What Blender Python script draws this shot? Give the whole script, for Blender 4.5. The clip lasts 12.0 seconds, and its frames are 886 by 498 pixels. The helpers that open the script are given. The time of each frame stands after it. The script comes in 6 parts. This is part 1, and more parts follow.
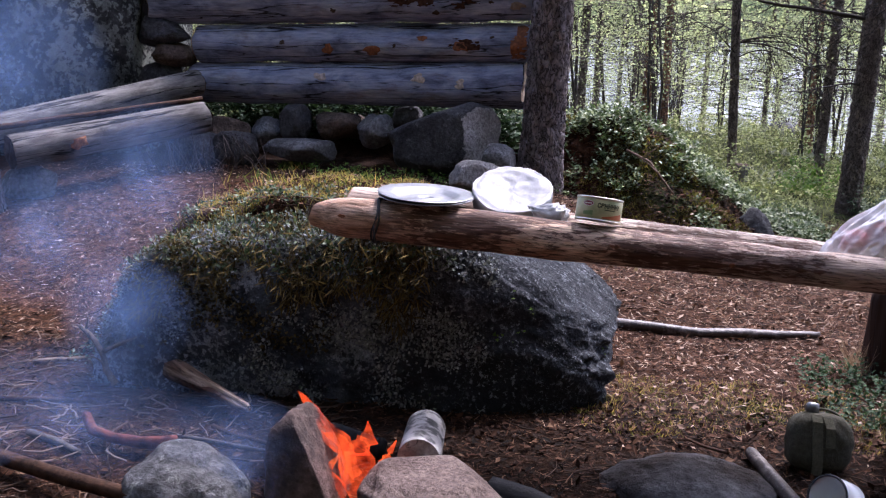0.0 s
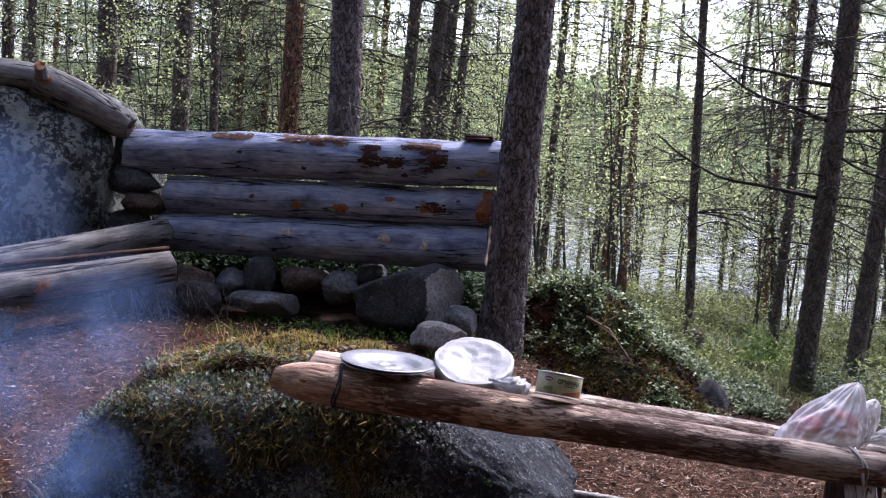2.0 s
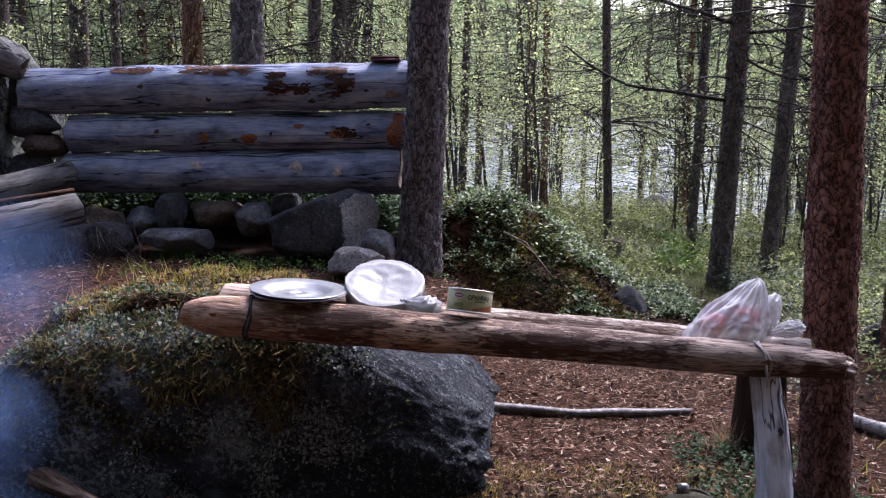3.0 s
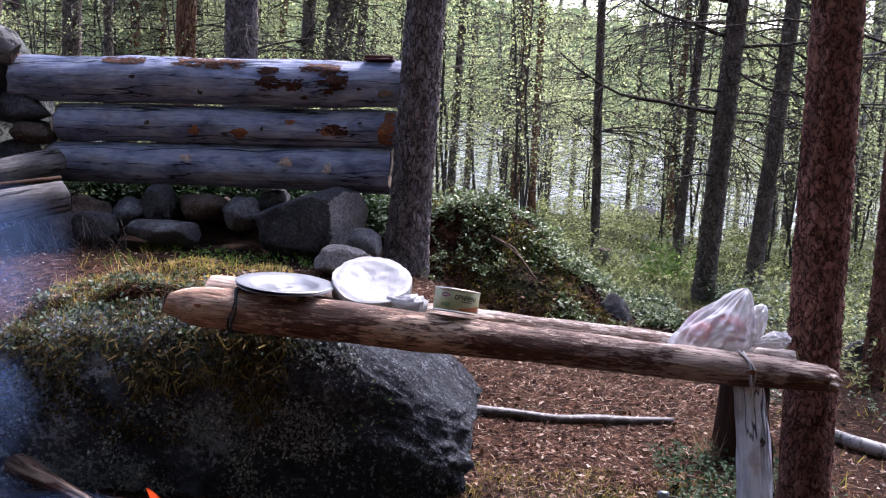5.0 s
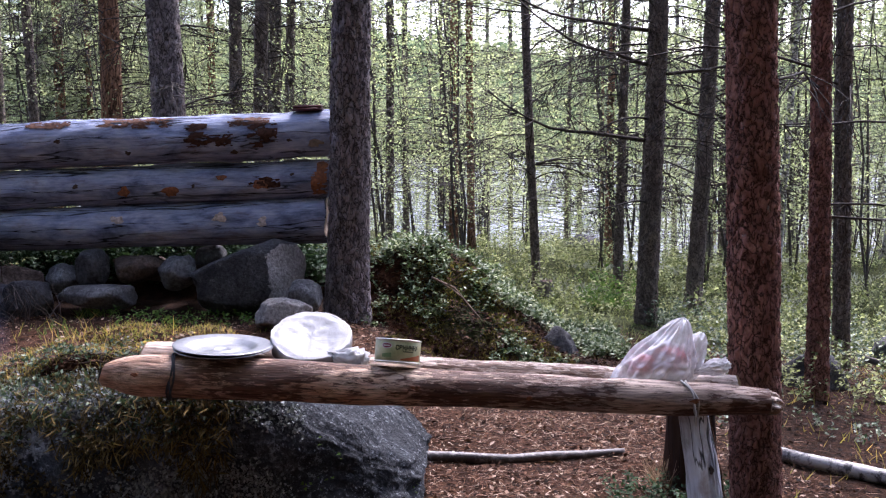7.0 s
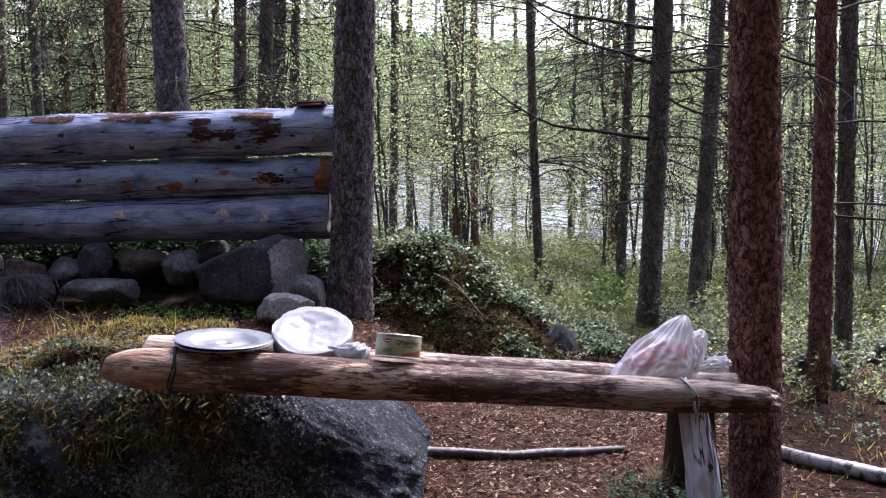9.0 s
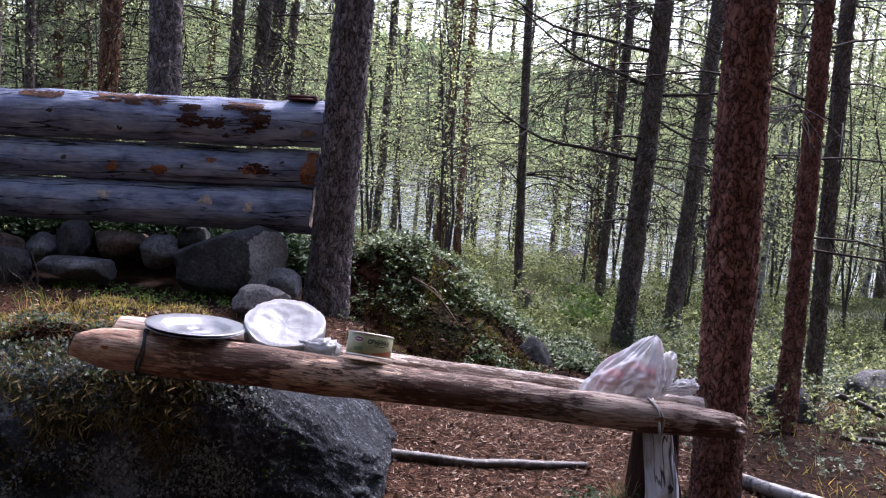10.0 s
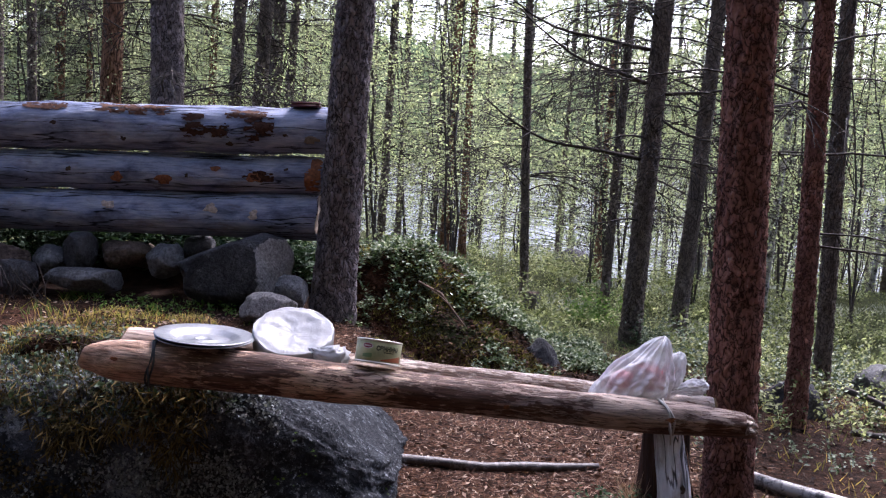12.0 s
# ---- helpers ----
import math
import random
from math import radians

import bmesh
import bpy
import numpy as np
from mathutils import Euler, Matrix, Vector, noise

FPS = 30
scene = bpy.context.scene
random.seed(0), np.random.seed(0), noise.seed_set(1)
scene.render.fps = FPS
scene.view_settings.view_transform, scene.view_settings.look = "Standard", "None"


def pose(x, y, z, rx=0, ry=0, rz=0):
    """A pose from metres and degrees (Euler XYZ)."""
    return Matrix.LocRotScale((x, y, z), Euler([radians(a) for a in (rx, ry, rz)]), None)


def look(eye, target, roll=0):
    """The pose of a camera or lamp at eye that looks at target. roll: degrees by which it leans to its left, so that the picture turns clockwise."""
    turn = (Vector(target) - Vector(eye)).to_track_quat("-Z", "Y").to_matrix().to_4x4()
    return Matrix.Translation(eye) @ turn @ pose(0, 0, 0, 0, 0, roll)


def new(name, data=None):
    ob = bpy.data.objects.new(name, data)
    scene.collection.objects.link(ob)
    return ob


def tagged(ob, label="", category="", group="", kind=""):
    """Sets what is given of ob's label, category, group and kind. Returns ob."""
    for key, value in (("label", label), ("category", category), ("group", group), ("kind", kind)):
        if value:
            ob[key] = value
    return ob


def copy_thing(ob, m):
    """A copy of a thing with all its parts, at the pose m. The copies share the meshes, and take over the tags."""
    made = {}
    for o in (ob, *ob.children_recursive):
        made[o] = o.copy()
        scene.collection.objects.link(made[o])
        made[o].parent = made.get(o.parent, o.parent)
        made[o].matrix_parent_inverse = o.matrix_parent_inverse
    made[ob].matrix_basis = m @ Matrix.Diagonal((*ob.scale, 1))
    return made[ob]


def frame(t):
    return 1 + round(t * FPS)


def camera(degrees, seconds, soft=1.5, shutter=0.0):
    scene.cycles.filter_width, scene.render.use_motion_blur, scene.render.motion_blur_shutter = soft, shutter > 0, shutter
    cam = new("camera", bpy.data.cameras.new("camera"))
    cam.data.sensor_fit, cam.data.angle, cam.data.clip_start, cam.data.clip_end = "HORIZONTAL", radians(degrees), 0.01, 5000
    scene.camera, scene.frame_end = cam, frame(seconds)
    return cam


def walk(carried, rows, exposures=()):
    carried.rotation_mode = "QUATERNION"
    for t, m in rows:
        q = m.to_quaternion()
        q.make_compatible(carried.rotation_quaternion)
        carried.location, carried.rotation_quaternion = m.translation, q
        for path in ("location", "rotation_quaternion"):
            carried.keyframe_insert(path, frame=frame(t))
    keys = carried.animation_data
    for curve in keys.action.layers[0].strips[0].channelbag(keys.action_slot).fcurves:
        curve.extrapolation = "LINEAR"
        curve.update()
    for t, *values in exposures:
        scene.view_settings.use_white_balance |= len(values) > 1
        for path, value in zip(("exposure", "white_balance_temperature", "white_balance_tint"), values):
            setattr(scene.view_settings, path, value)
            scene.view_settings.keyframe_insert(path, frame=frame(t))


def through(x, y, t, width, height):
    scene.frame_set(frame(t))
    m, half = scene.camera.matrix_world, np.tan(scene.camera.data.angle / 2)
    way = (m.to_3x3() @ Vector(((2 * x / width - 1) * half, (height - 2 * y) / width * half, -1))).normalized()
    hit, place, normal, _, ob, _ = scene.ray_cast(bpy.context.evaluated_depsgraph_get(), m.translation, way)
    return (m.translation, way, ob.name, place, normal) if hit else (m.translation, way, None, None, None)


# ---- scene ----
cam = camera(45.4, 12.0, soft=1.2, shutter=0.3)
PATH = [
    (0, (-0.045, -0.008, 0.945), (-0.376, 1.915, 0.506), 1.5),
    (0.5, (-0.031, 0.049, 0.933), (-0.347, 1.973, 0.486), 0.2),
    (1, (0.003, 0.182, 0.907), (-0.163, 2.132, 0.498), -0.5),
    (1.5, (-0.031, 0.013, 0.979), (-0.241, 1.989, 0.746), 2.3),
    (2, (-0.053, -0.03, 0.995), (-0.329, 1.945, 0.836), 4.2),
    (2.5, (-0.04, -0.048, 0.992), (-0.318, 1.921, 0.774), 2.6),
    (3, (-0.007, -0.012, 0.99), (-0.138, 1.962, 0.694), 1.0),
    (3.5, (-0.011, -0.004, 0.974), (-0.137, 1.97, 0.677), 1.2),
    (5.3, (-0.013, -0.007, 0.979), (-0.116, 1.97, 0.694), 3.3),
    (5.5, (0.0, 0.001, 0.983), (-0.073, 1.98, 0.703), 0.8),
    (6, (0.003, 0.001, 0.992), (-0.012, 1.989, 0.771), -1.3),
    (6.5, (0.0, 0.0, 1.0), (0.0, 1.989, 0.79), -0.0),
    (7, (0.002, 0.003, 0.999), (0.002, 1.991, 0.786), -0.4),
    (9, (0.007, -0.001, 0.996), (0.0, 1.987, 0.778), -0.0),
    (9.5, (0.014, 0.0, 0.997), (0.022, 1.989, 0.791), 1.6),
    (10, (0.015, -0.004, 0.991), (0.041, 1.985, 0.786), 4.5),
    (10.5, (0.009, -0.003, 0.992), (0.038, 1.987, 0.79), 4.5),
    (11, (0.004, -0.008, 0.993), (0.026, 1.981, 0.792), 3.6),
    (11.5, (0.001, -0.006, 0.996), (0.025, 1.984, 0.795), 3.7),
    (12, (0.01, -0.004, 0.996), (0.027, 1.986, 0.795), 3.3),
]
walk(cam, [(t, look(eye, target, roll)) for t, eye, target, roll in PATH],
     exposures=[(t, 2.35 + d, 5850, 26) for t, d in ((0, 0.08), (1.0, -0.03), (1.5, 0.02), (2.0, -0.13), (3.0, -0.18), (3.5, -0.12), (5.5, 0.12), (7.0, 0.11), (9.0, -0.02), (10.0, -0.15), (12.0, -0.14))])

# ---- light ----
SUN_EL, SUN_AZ = radians(54), radians(22)          # azimuth from +y towards +x
world = bpy.data.worlds.new("world")
scene.world = world
world.use_nodes = True
wn, wl = world.node_tree.nodes, world.node_tree.links
sky = wn.new("ShaderNodeTexSky")
sky.sky_type = "NISHITA"
sky.sun_disc = False
sky.sun_elevation, sky.sun_rotation = SUN_EL, SUN_AZ
sky.air_density, sky.dust_density, sky.ozone_density = 1.0, 3.0, 1.0
wl.new(sky.outputs[0], wn["Background"].inputs[0])
wn["Background"].inputs[1].default_value = 0.122
sun_data = bpy.data.lights.new("sun", "SUN")
sun_data.energy, sun_data.angle, sun_data.color = 2.7, radians(14), (1.0, 0.97, 0.93)
sun = new("sun", sun_data)
sun.matrix_world = look((0, 0, 30), (-math.sin(SUN_AZ) * math.cos(SUN_EL), -math.cos(SUN_AZ) * math.cos(SUN_EL), 30 - math.sin(SUN_EL)))

# ---- materials ----
def material(name):
    m = bpy.data.materials.new(name)
    m.use_nodes = True
    return m, m.node_tree.nodes, m.node_tree.links, m.node_tree.nodes["Principled BSDF"]


def coords(n, l, scale=(1, 1, 1), space="Object"):
    tc, mp = n.new("ShaderNodeTexCoord"), n.new("ShaderNodeMapping")
    mp.inputs["Scale"].default_value = scale
    l.new(tc.outputs[space], mp.inputs[0])
    return mp.outputs[0]


def noise_tex(n, l, vec, scale, detail=6.0, rough=0.6, distort=0.0):
    t = n.new("ShaderNodeTexNoise")
    t.inputs["Scale"].default_value, t.inputs["Detail"].default_value = scale, detail
    t.inputs["Roughness"].default_value, t.inputs["Distortion"].default_value = rough, distort
    l.new(vec, t.inputs["Vector"])
    return t.outputs["Fac"]


def ramp(n, l, fac, stops):
    r = n.new("ShaderNodeValToRGB")
    el = r.color_ramp.elements
    while len(el) < len(stops):
        el.new(0.5)
    for e, (p, c) in zip(el, stops):
        e.position = p
        e.color = (*c, 1) if len(c) == 3 else c
    l.new(fac, r.inputs[0])
    return r.outputs[0]


def mix(n, l, fac, a, b, how="MIX"):
    m = n.new("ShaderNodeMix")
    m.data_type, m.blend_type = "RGBA", how
    for sock, v in ((m.inputs[0], fac), (m.inputs[6], a), (m.inputs[7], b)):
        if isinstance(v, (int, float)):
            sock.default_value = v
        elif isinstance(v, tuple):
            sock.default_value = (*v, 1)
        else:
            l.new(v, sock)
    return m.outputs[2]


def bump(n, l, bsdf, height, strength=0.5, dist=0.01):
    b = n.new("ShaderNodeBump")
    b.inputs["Strength"].default_value, b.inputs["Distance"].default_value = strength, dist
    l.new(height, b.inputs["Height"])
    l.new(b.outputs[0], bsdf.inputs["Normal"])


def grey(v):
    return (v, v, v)


def wood(name, stops, crack=0.5, rough=0.75, along="x", patch=None, scale=1.0, grain=0.65):
    """Bare log: fine grain along one axis, long drying cracks, blotches."""
    m, n, l, b = material(name)
    fine = {"x": (2, 40, 40), "z": (40, 40, 2)}[along]
    wide = {"x": (0.7, 6, 6), "z": (6, 6, 0.7)}[along]
    g = noise_tex(n, l, coords(n, l, fine), 2.0 * scale, 8, 0.65)
    w = noise_tex(n, l, coords(n, l, wide), 2.2 * scale, 5, 0.55, 0.6)
    col = ramp(n, l, w, stops)
    col = mix(n, l, grain, col, ramp(n, l, g, [(0.3, grey(0.3)), (0.5, grey(0.85)), (0.7, grey(1.3))]), "MULTIPLY")
    c = noise_tex(n, l, coords(n, l, {"x": (0.55, 7, 7), "z": (7, 7, 0.55)}[along]), 1.7 * scale, 4, 0.55, 0.5)
    line = ramp(n, l, c, [(0.432, grey(1)), (0.4475, grey(0.03)), (0.453, grey(0.03)), (0.466, grey(1)), (0.545, grey(1)), (0.552, grey(0.10)), (0.555, grey(0.10)), (0.563, grey(1))])
    col = mix(n, l, crack, col, line, "MULTIPLY")
    if patch:
        p = ramp(n, l, noise_tex(n, l, coords(n, l, (1.5, 3, 3)), 3.5, 6, 0.7), [(patch[1], grey(0)), (patch[1] + 0.05, grey(1))])
        col = mix(n, l, p, col, patch[0])
    l.new(col, b.inputs["Base Color"])
    b.inputs["Roughness"].default_value = rough
    b.inputs["Specular IOR Level"].default_value = 0.12
    h = mix(n, l, 0.6, g, line, "MULTIPLY")
    bump(n, l, b, h, 0.6, 0.006)
    return m


def weathered(name, stops, stain):
    """Old barkless log: mottled grey, silvery grain, a few long wavering cracks, brown stains."""
    m, n, l, b = material(name)
    mott = noise_tex(n, l, coords(n, l, (2.2, 6, 6)), 2.4, 9, 0.68, 0.4)
    grain = noise_tex(n, l, coords(n, l, (5, 46, 46)), 2.0, 7, 0.6, 0.3)
    col = ramp(n, l, mott, stops)
    col = mix(n, l, 0.55, col, ramp(n, l, grain, [(0.32, grey(0.35)), (0.5, grey(0.95)), (0.7, grey(1.3))]), "MULTIPLY")
    col = mix(n, l, ramp(n, l, noise_tex(n, l, coords(n, l, (3, 7, 7)), 1.9, 8, 0.7), [(0.56, grey(0)), (0.72, grey(0.7))]), col, stain)
    lines = []
    for k, (f, lo) in enumerate((((0.32, 4.6, 4.6), 0.5), ((0.5, 7.5, 7.5), 0.46))):
        c = noise_tex(n, l, coords(n, l, f), 1.6 + 0.5 * k, 4, 0.5, 0.15)
        lines.append(ramp(n, l, c, [(lo - 0.011, grey(1)), (lo - 0.003, grey(0.05)), (lo + 0.003, grey(0.05)), (lo + 0.009, grey(1))]))
    line = mix(n, l, 1.0, lines[0], lines[1], "MULTIPLY")
    part_of = ramp(n, l, noise_tex(n, l, coords(n, l, (1.4, 4, 4)), 1.5, 2, 0.5), [(0.36, grey(0.05)), (0.48, grey(0.95))])
    col = mix(n, l, part_of, col, mix(n, l, 1.0, col, line, "MULTIPLY"))
    l.new(col, b.inputs["Base Color"])
    b.inputs["Roughness"].default_value = 0.8
    b.inputs["Specular IOR Level"].default_value = 0.1
    bump(n, l, b, mix(n, l, 0.6, mix(n, l, 0.5, grain, mott), line, "MULTIPLY"), 0.8, 0.012)
    return m


def peeled(name, pale, warm, dark, worn):
    """Half-peeled pole: warm sapwood with short flakes of dark inner bark left on it, greying towards its thin end."""
    m, n, l, b = material(name)
    v = coords(n, l)
    big = noise_tex(n, l, coords(n, l, (2.6, 7, 7)), 2.0, 7, 0.65, 0.3)
    col = ramp(n, l, big, [(0.36, warm), (0.52, tuple(0.5 * (a + c) for a, c in zip(warm, pale))), (0.64, pale)])
    sep = n.new("ShaderNodeSeparateXYZ")
    l.new(v, sep.inputs[0])
    col = mix(n, l, ramp(n, l, sep.outputs[0], [(0.55, grey(0)), (1.0, grey(0.75))]), col, worn)
    field = noise_tex(n, l, coords(n, l, (17, 75, 75)), 1.6, 8, 0.7, 0.35)
    mask = ramp(n, l, mix(n, l, 0.42, field, noise_tex(n, l, coords(n, l, (2.4, 5, 5)), 1.7, 4, 0.6)), [(0.485, grey(0)), (0.525, grey(0.92))])
    spare = ramp(n, l, sep.outputs[0], [(0.08, grey(0.12)), (0.22, grey(1))])
    mask = mix(n, l, 1.0, mask, spare, "MULTIPLY")
    col = mix(n, l, mask, col, dark)
    grain = noise_tex(n, l, coords(n, l, (10, 105, 105)), 2.2, 6, 0.6)
    col = mix(n, l, 0.8, col, ramp(n, l, grain, [(0.36, grey(0.28)), (0.5, grey(0.95)), (0.64, grey(1.4))]), "MULTIPLY")
    l.new(col, b.inputs["Base Color"])
    b.inputs["Roughness"].default_value = 0.6
    b.inputs["Specular IOR Level"].default_value = 0.2
    bump(n, l, b, mix(n, l, 0.5, mask, grain), 0.7, 0.006)
    return m


def stone(name, stops, lichen=None, lichen_at=0.58, scale=1.0, moss=None, crack=False):
    m, n, l, b = material(name)
    v = coords(n, l)
    big = noise_tex(n, l, v, 3.0 * scale, 8, 0.6)
    fine = noise_tex(n, l, v, 45 * scale, 6, 0.7)
    col = ramp(n, l, big, stops)
    col = mix(n, l, 0.7, col, ramp(n, l, fine, [(0.35, grey(0.3)), (0.65, grey(1.5))]), "MULTIPLY")
    if lichen:
        p = noise_tex(n, l, v, 13 * scale, 12, 0.78, 0.3)
        col = mix(n, l, ramp(n, l, p, [(lichen_at, grey(0)), (lichen_at + 0.035, grey(0.85))]), col, lichen)
    if moss:
        p = noise_tex(n, l, v, 2.6, 8, 0.7)
        col = mix(n, l, ramp(n, l, p, [(0.55, grey(0)), (0.63, grey(0.9))]), col, moss)
    relief = mix(n, l, 0.5, fine, noise_tex(n, l, v, 14 * scale, 8, 0.7))
    if crack:
        line = ramp(n, l, noise_tex(n, l, v, 4.0, 3, 0.5, 0.4), [(0.485, grey(1)), (0.496, grey(0.04)), (0.502, grey(0.04)), (0.513, grey(1))])
        col, relief = mix(n, l, 1.0, col, line, "MULTIPLY"), mix(n, l, 0.8, relief, line, "MULTIPLY")
    l.new(col, b.inputs["Base Color"])
    b.inputs["Roughness"].default_value = 0.85
    b.inputs["Specular IOR Level"].default_value = 0.122
    bump(n, l, b, relief, 1.0, 0.02)
    return m


def bark(name, dark, mid, light, sx=(9, 9, 2.6), lichen=None):
    m, n, l, b = material(name)
    v = coords(n, l, sx)
    vo = n.new("ShaderNodeTexVoronoi")
    vo.feature = "DISTANCE_TO_EDGE"
    vo.inputs["Scale"].default_value = 3.4
    wob = n.new("ShaderNodeTexNoise")
    wob.inputs["Scale"].default_value, wob.inputs["Detail"].default_value = 3.0, 5
    l.new(v, wob.inputs["Vector"])
    add = n.new("ShaderNodeVectorMath")
    add.operation = "ADD"
    l.new(v, add.inputs[0]), l.new(wob.outputs["Color"], add.inputs[1])
    l.new(add.outputs[0], vo.inputs["Vector"])
    edge = vo.outputs["Distance"]
    plate = noise_tex(n, l, v, 2.2, 8, 0.65)
    col = ramp(n, l, plate, [(0.3, mid), (0.7, light)])
    crackle = ramp(n, l, edge, [(0.0, grey(0.13)), (0.04, grey(0.58)), (0.11, grey(1.0)), (0.4, grey(1.2))])
    col = mix(n, l, 0.9, col, crackle, "MULTIPLY")
    fine = noise_tex(n, l, coords(n, l, (60, 60, 25)), 2.0, 5, 0.7)
    col = mix(n, l, 0.3, col, ramp(n, l, fine, [(0.3, dark), (0.6, grey(1.0))]), "MULTIPLY")
    if lichen:
        p = noise_tex(n, l, coords(n, l, (1, 1, 0.7)), 30, 6, 0.7)
        col = mix(n, l, ramp(n, l, p, [(0.66, grey(0)), (0.7, grey(0.75))]), col, lichen)
    l.new(col, b.inputs["Base Color"])
    b.inputs["Roughness"].default_value = 0.9
    b.inputs["Specular IOR Level"].default_value = 0.12
    bump(n, l, b, mix(n, l, 0.6, fine, crackle), 1.0, 0.03)
    return m


def leafy(name, a, b_, through=0.45, rough=0.5, between=()):
    """Leaf or needle: colour varies from piece to piece; light shines through."""
    m, n, l, b = material(name)
    geo = n.new("ShaderNodeNewGeometry")
    col = ramp(n, l, geo.outputs["Random Per Island"], [(0.0, a), *between, (1.0, b_)])
    l.new(col, b.inputs["Base Color"])
    b.inputs["Roughness"].default_value = rough
    b.inputs["Specular IOR Level"].default_value = 0.25 if rough < 0.6 else 0.1
    t = n.new("ShaderNodeBsdfTranslucent")
    l.new(mix(n, l, 1.0, col, (1.4, 1.45, 1.0), "MULTIPLY"), t.inputs[0])
    ms = n.new("ShaderNodeMixShader")
    ms.inputs[0].default_value = through
    l.new(b.outputs[0], ms.inputs[1]), l.new(t.outputs[0], ms.inputs[2])
    l.new(ms.outputs[0], n["Material Output"].inputs[0])
    return m


def plain(name, color, rough=0.5, metal=0.0, vary=0.25, scale=30, relief=0.2):
    m, n, l, b = material(name)
    f = noise_tex(n, l, coords(n, l), scale, 6, 0.65)
    col = mix(n, l, vary, color, ramp(n, l, f, [(0.3, grey(0.2)), (0.7, grey(1.5))]), "MULTIPLY")
    l.new(col, b.inputs["Base Color"])
    b.inputs["Roughness"].default_value, b.inputs["Metallic"].default_value = rough, metal
    if rough >= 0.8:
        b.inputs["Specular IOR Level"].default_value = 0.122
    if relief:
        bump(n, l, b, f, relief, 0.004)
    return m


GREY_LOG = weathered("weathered_log", [(0.34, (0.090, 0.105, 0.158)), (0.46, (0.215, 0.245, 0.345)), (0.56, (0.31, 0.34, 0.44)), (0.70, (0.42, 0.435, 0.49))], (0.12, 0.075, 0.055))
DARK_END_LOG = wood("dark_stub_wood", [(0.3, (0.010, 0.010, 0.012)), (0.5, (0.028, 0.027, 0.03)), (0.7, (0.065, 0.058, 0.055))], 0.8)
OLD_LOG = weathered("old_log", [(0.32, (0.06, 0.056, 0.053)), (0.48, (0.15, 0.142, 0.135)), (0.68, (0.29, 0.275, 0.26))], (0.075, 0.055, 0.045))
# The floor log's grey is darkened for the smoke and shadow over it.
FLOOR_LOG = weathered("shaded_floor_log", [(0.3, (0.055, 0.051, 0.050)), (0.5, (0.14, 0.130, 0.124)), (0.7, (0.27, 0.25, 0.235))], (0.10, 0.06, 0.042))
PALE_LOG = wood("pale_log", [(0.3, (0.15, 0.125, 0.11)), (0.5, (0.32, 0.28, 0.25)), (0.7, (0.48, 0.44, 0.40))], 0.6)
PEELED = peeled("peeled_log", (0.64, 0.47, 0.34), (0.32, 0.145, 0.08), (0.080, 0.036, 0.024), (0.31, 0.255, 0.22))
PEELED_PALE = peeled("pale_peeled_log", (0.72, 0.60, 0.50), (0.52, 0.37, 0.28), (0.15, 0.088, 0.062), (0.50, 0.43, 0.38))
SPLIT_WOOD = wood("split_firewood", [(0.35, (0.045, 0.026, 0.017)), (0.5, (0.16, 0.10, 0.07)), (0.68, (0.36, 0.27, 0.20))], 0.8, scale=3.0)
DARK_POST = wood("dark_leg_wood", [(0.3, (0.018, 0.009, 0.007)), (0.7, (0.055, 0.028, 0.019))], 0.5)
CUT_WOOD = plain("cut_wood", (0.50, 0.34, 0.20), 0.8, 0, 0.5, 60, 0.3)
END_GREY = plain("log_end", (0.24, 0.19, 0.15), 0.85, 0, 0.6, 50, 0.5)
END_DARK = plain("dark_log_end", (0.07, 0.05, 0.038), 0.9, 0, 0.7, 40, 0.7)
KNOT = plain("knot_wood", (0.24, 0.085, 0.030), 0.75, 0, 0.9, 70, 0.9)
KNOT_PALE = plain("pale_knot", (0.52, 0.42, 0.34), 0.75, 0, 0.8, 60, 0.9)
BARK_RED = plain("inner_bark", (0.060, 0.028, 0.019), 0.9, 0, 1.0, 70, 1.0)
TAN_WOOD = plain("orange_brown_sapwood", (0.20, 0.105, 0.06), 0.8, 0, 0.9, 60, 0.8)
BARK_TAN = plain("tan_bark", (0.10, 0.050, 0.033), 0.9, 0, 1.0, 70, 1.0)
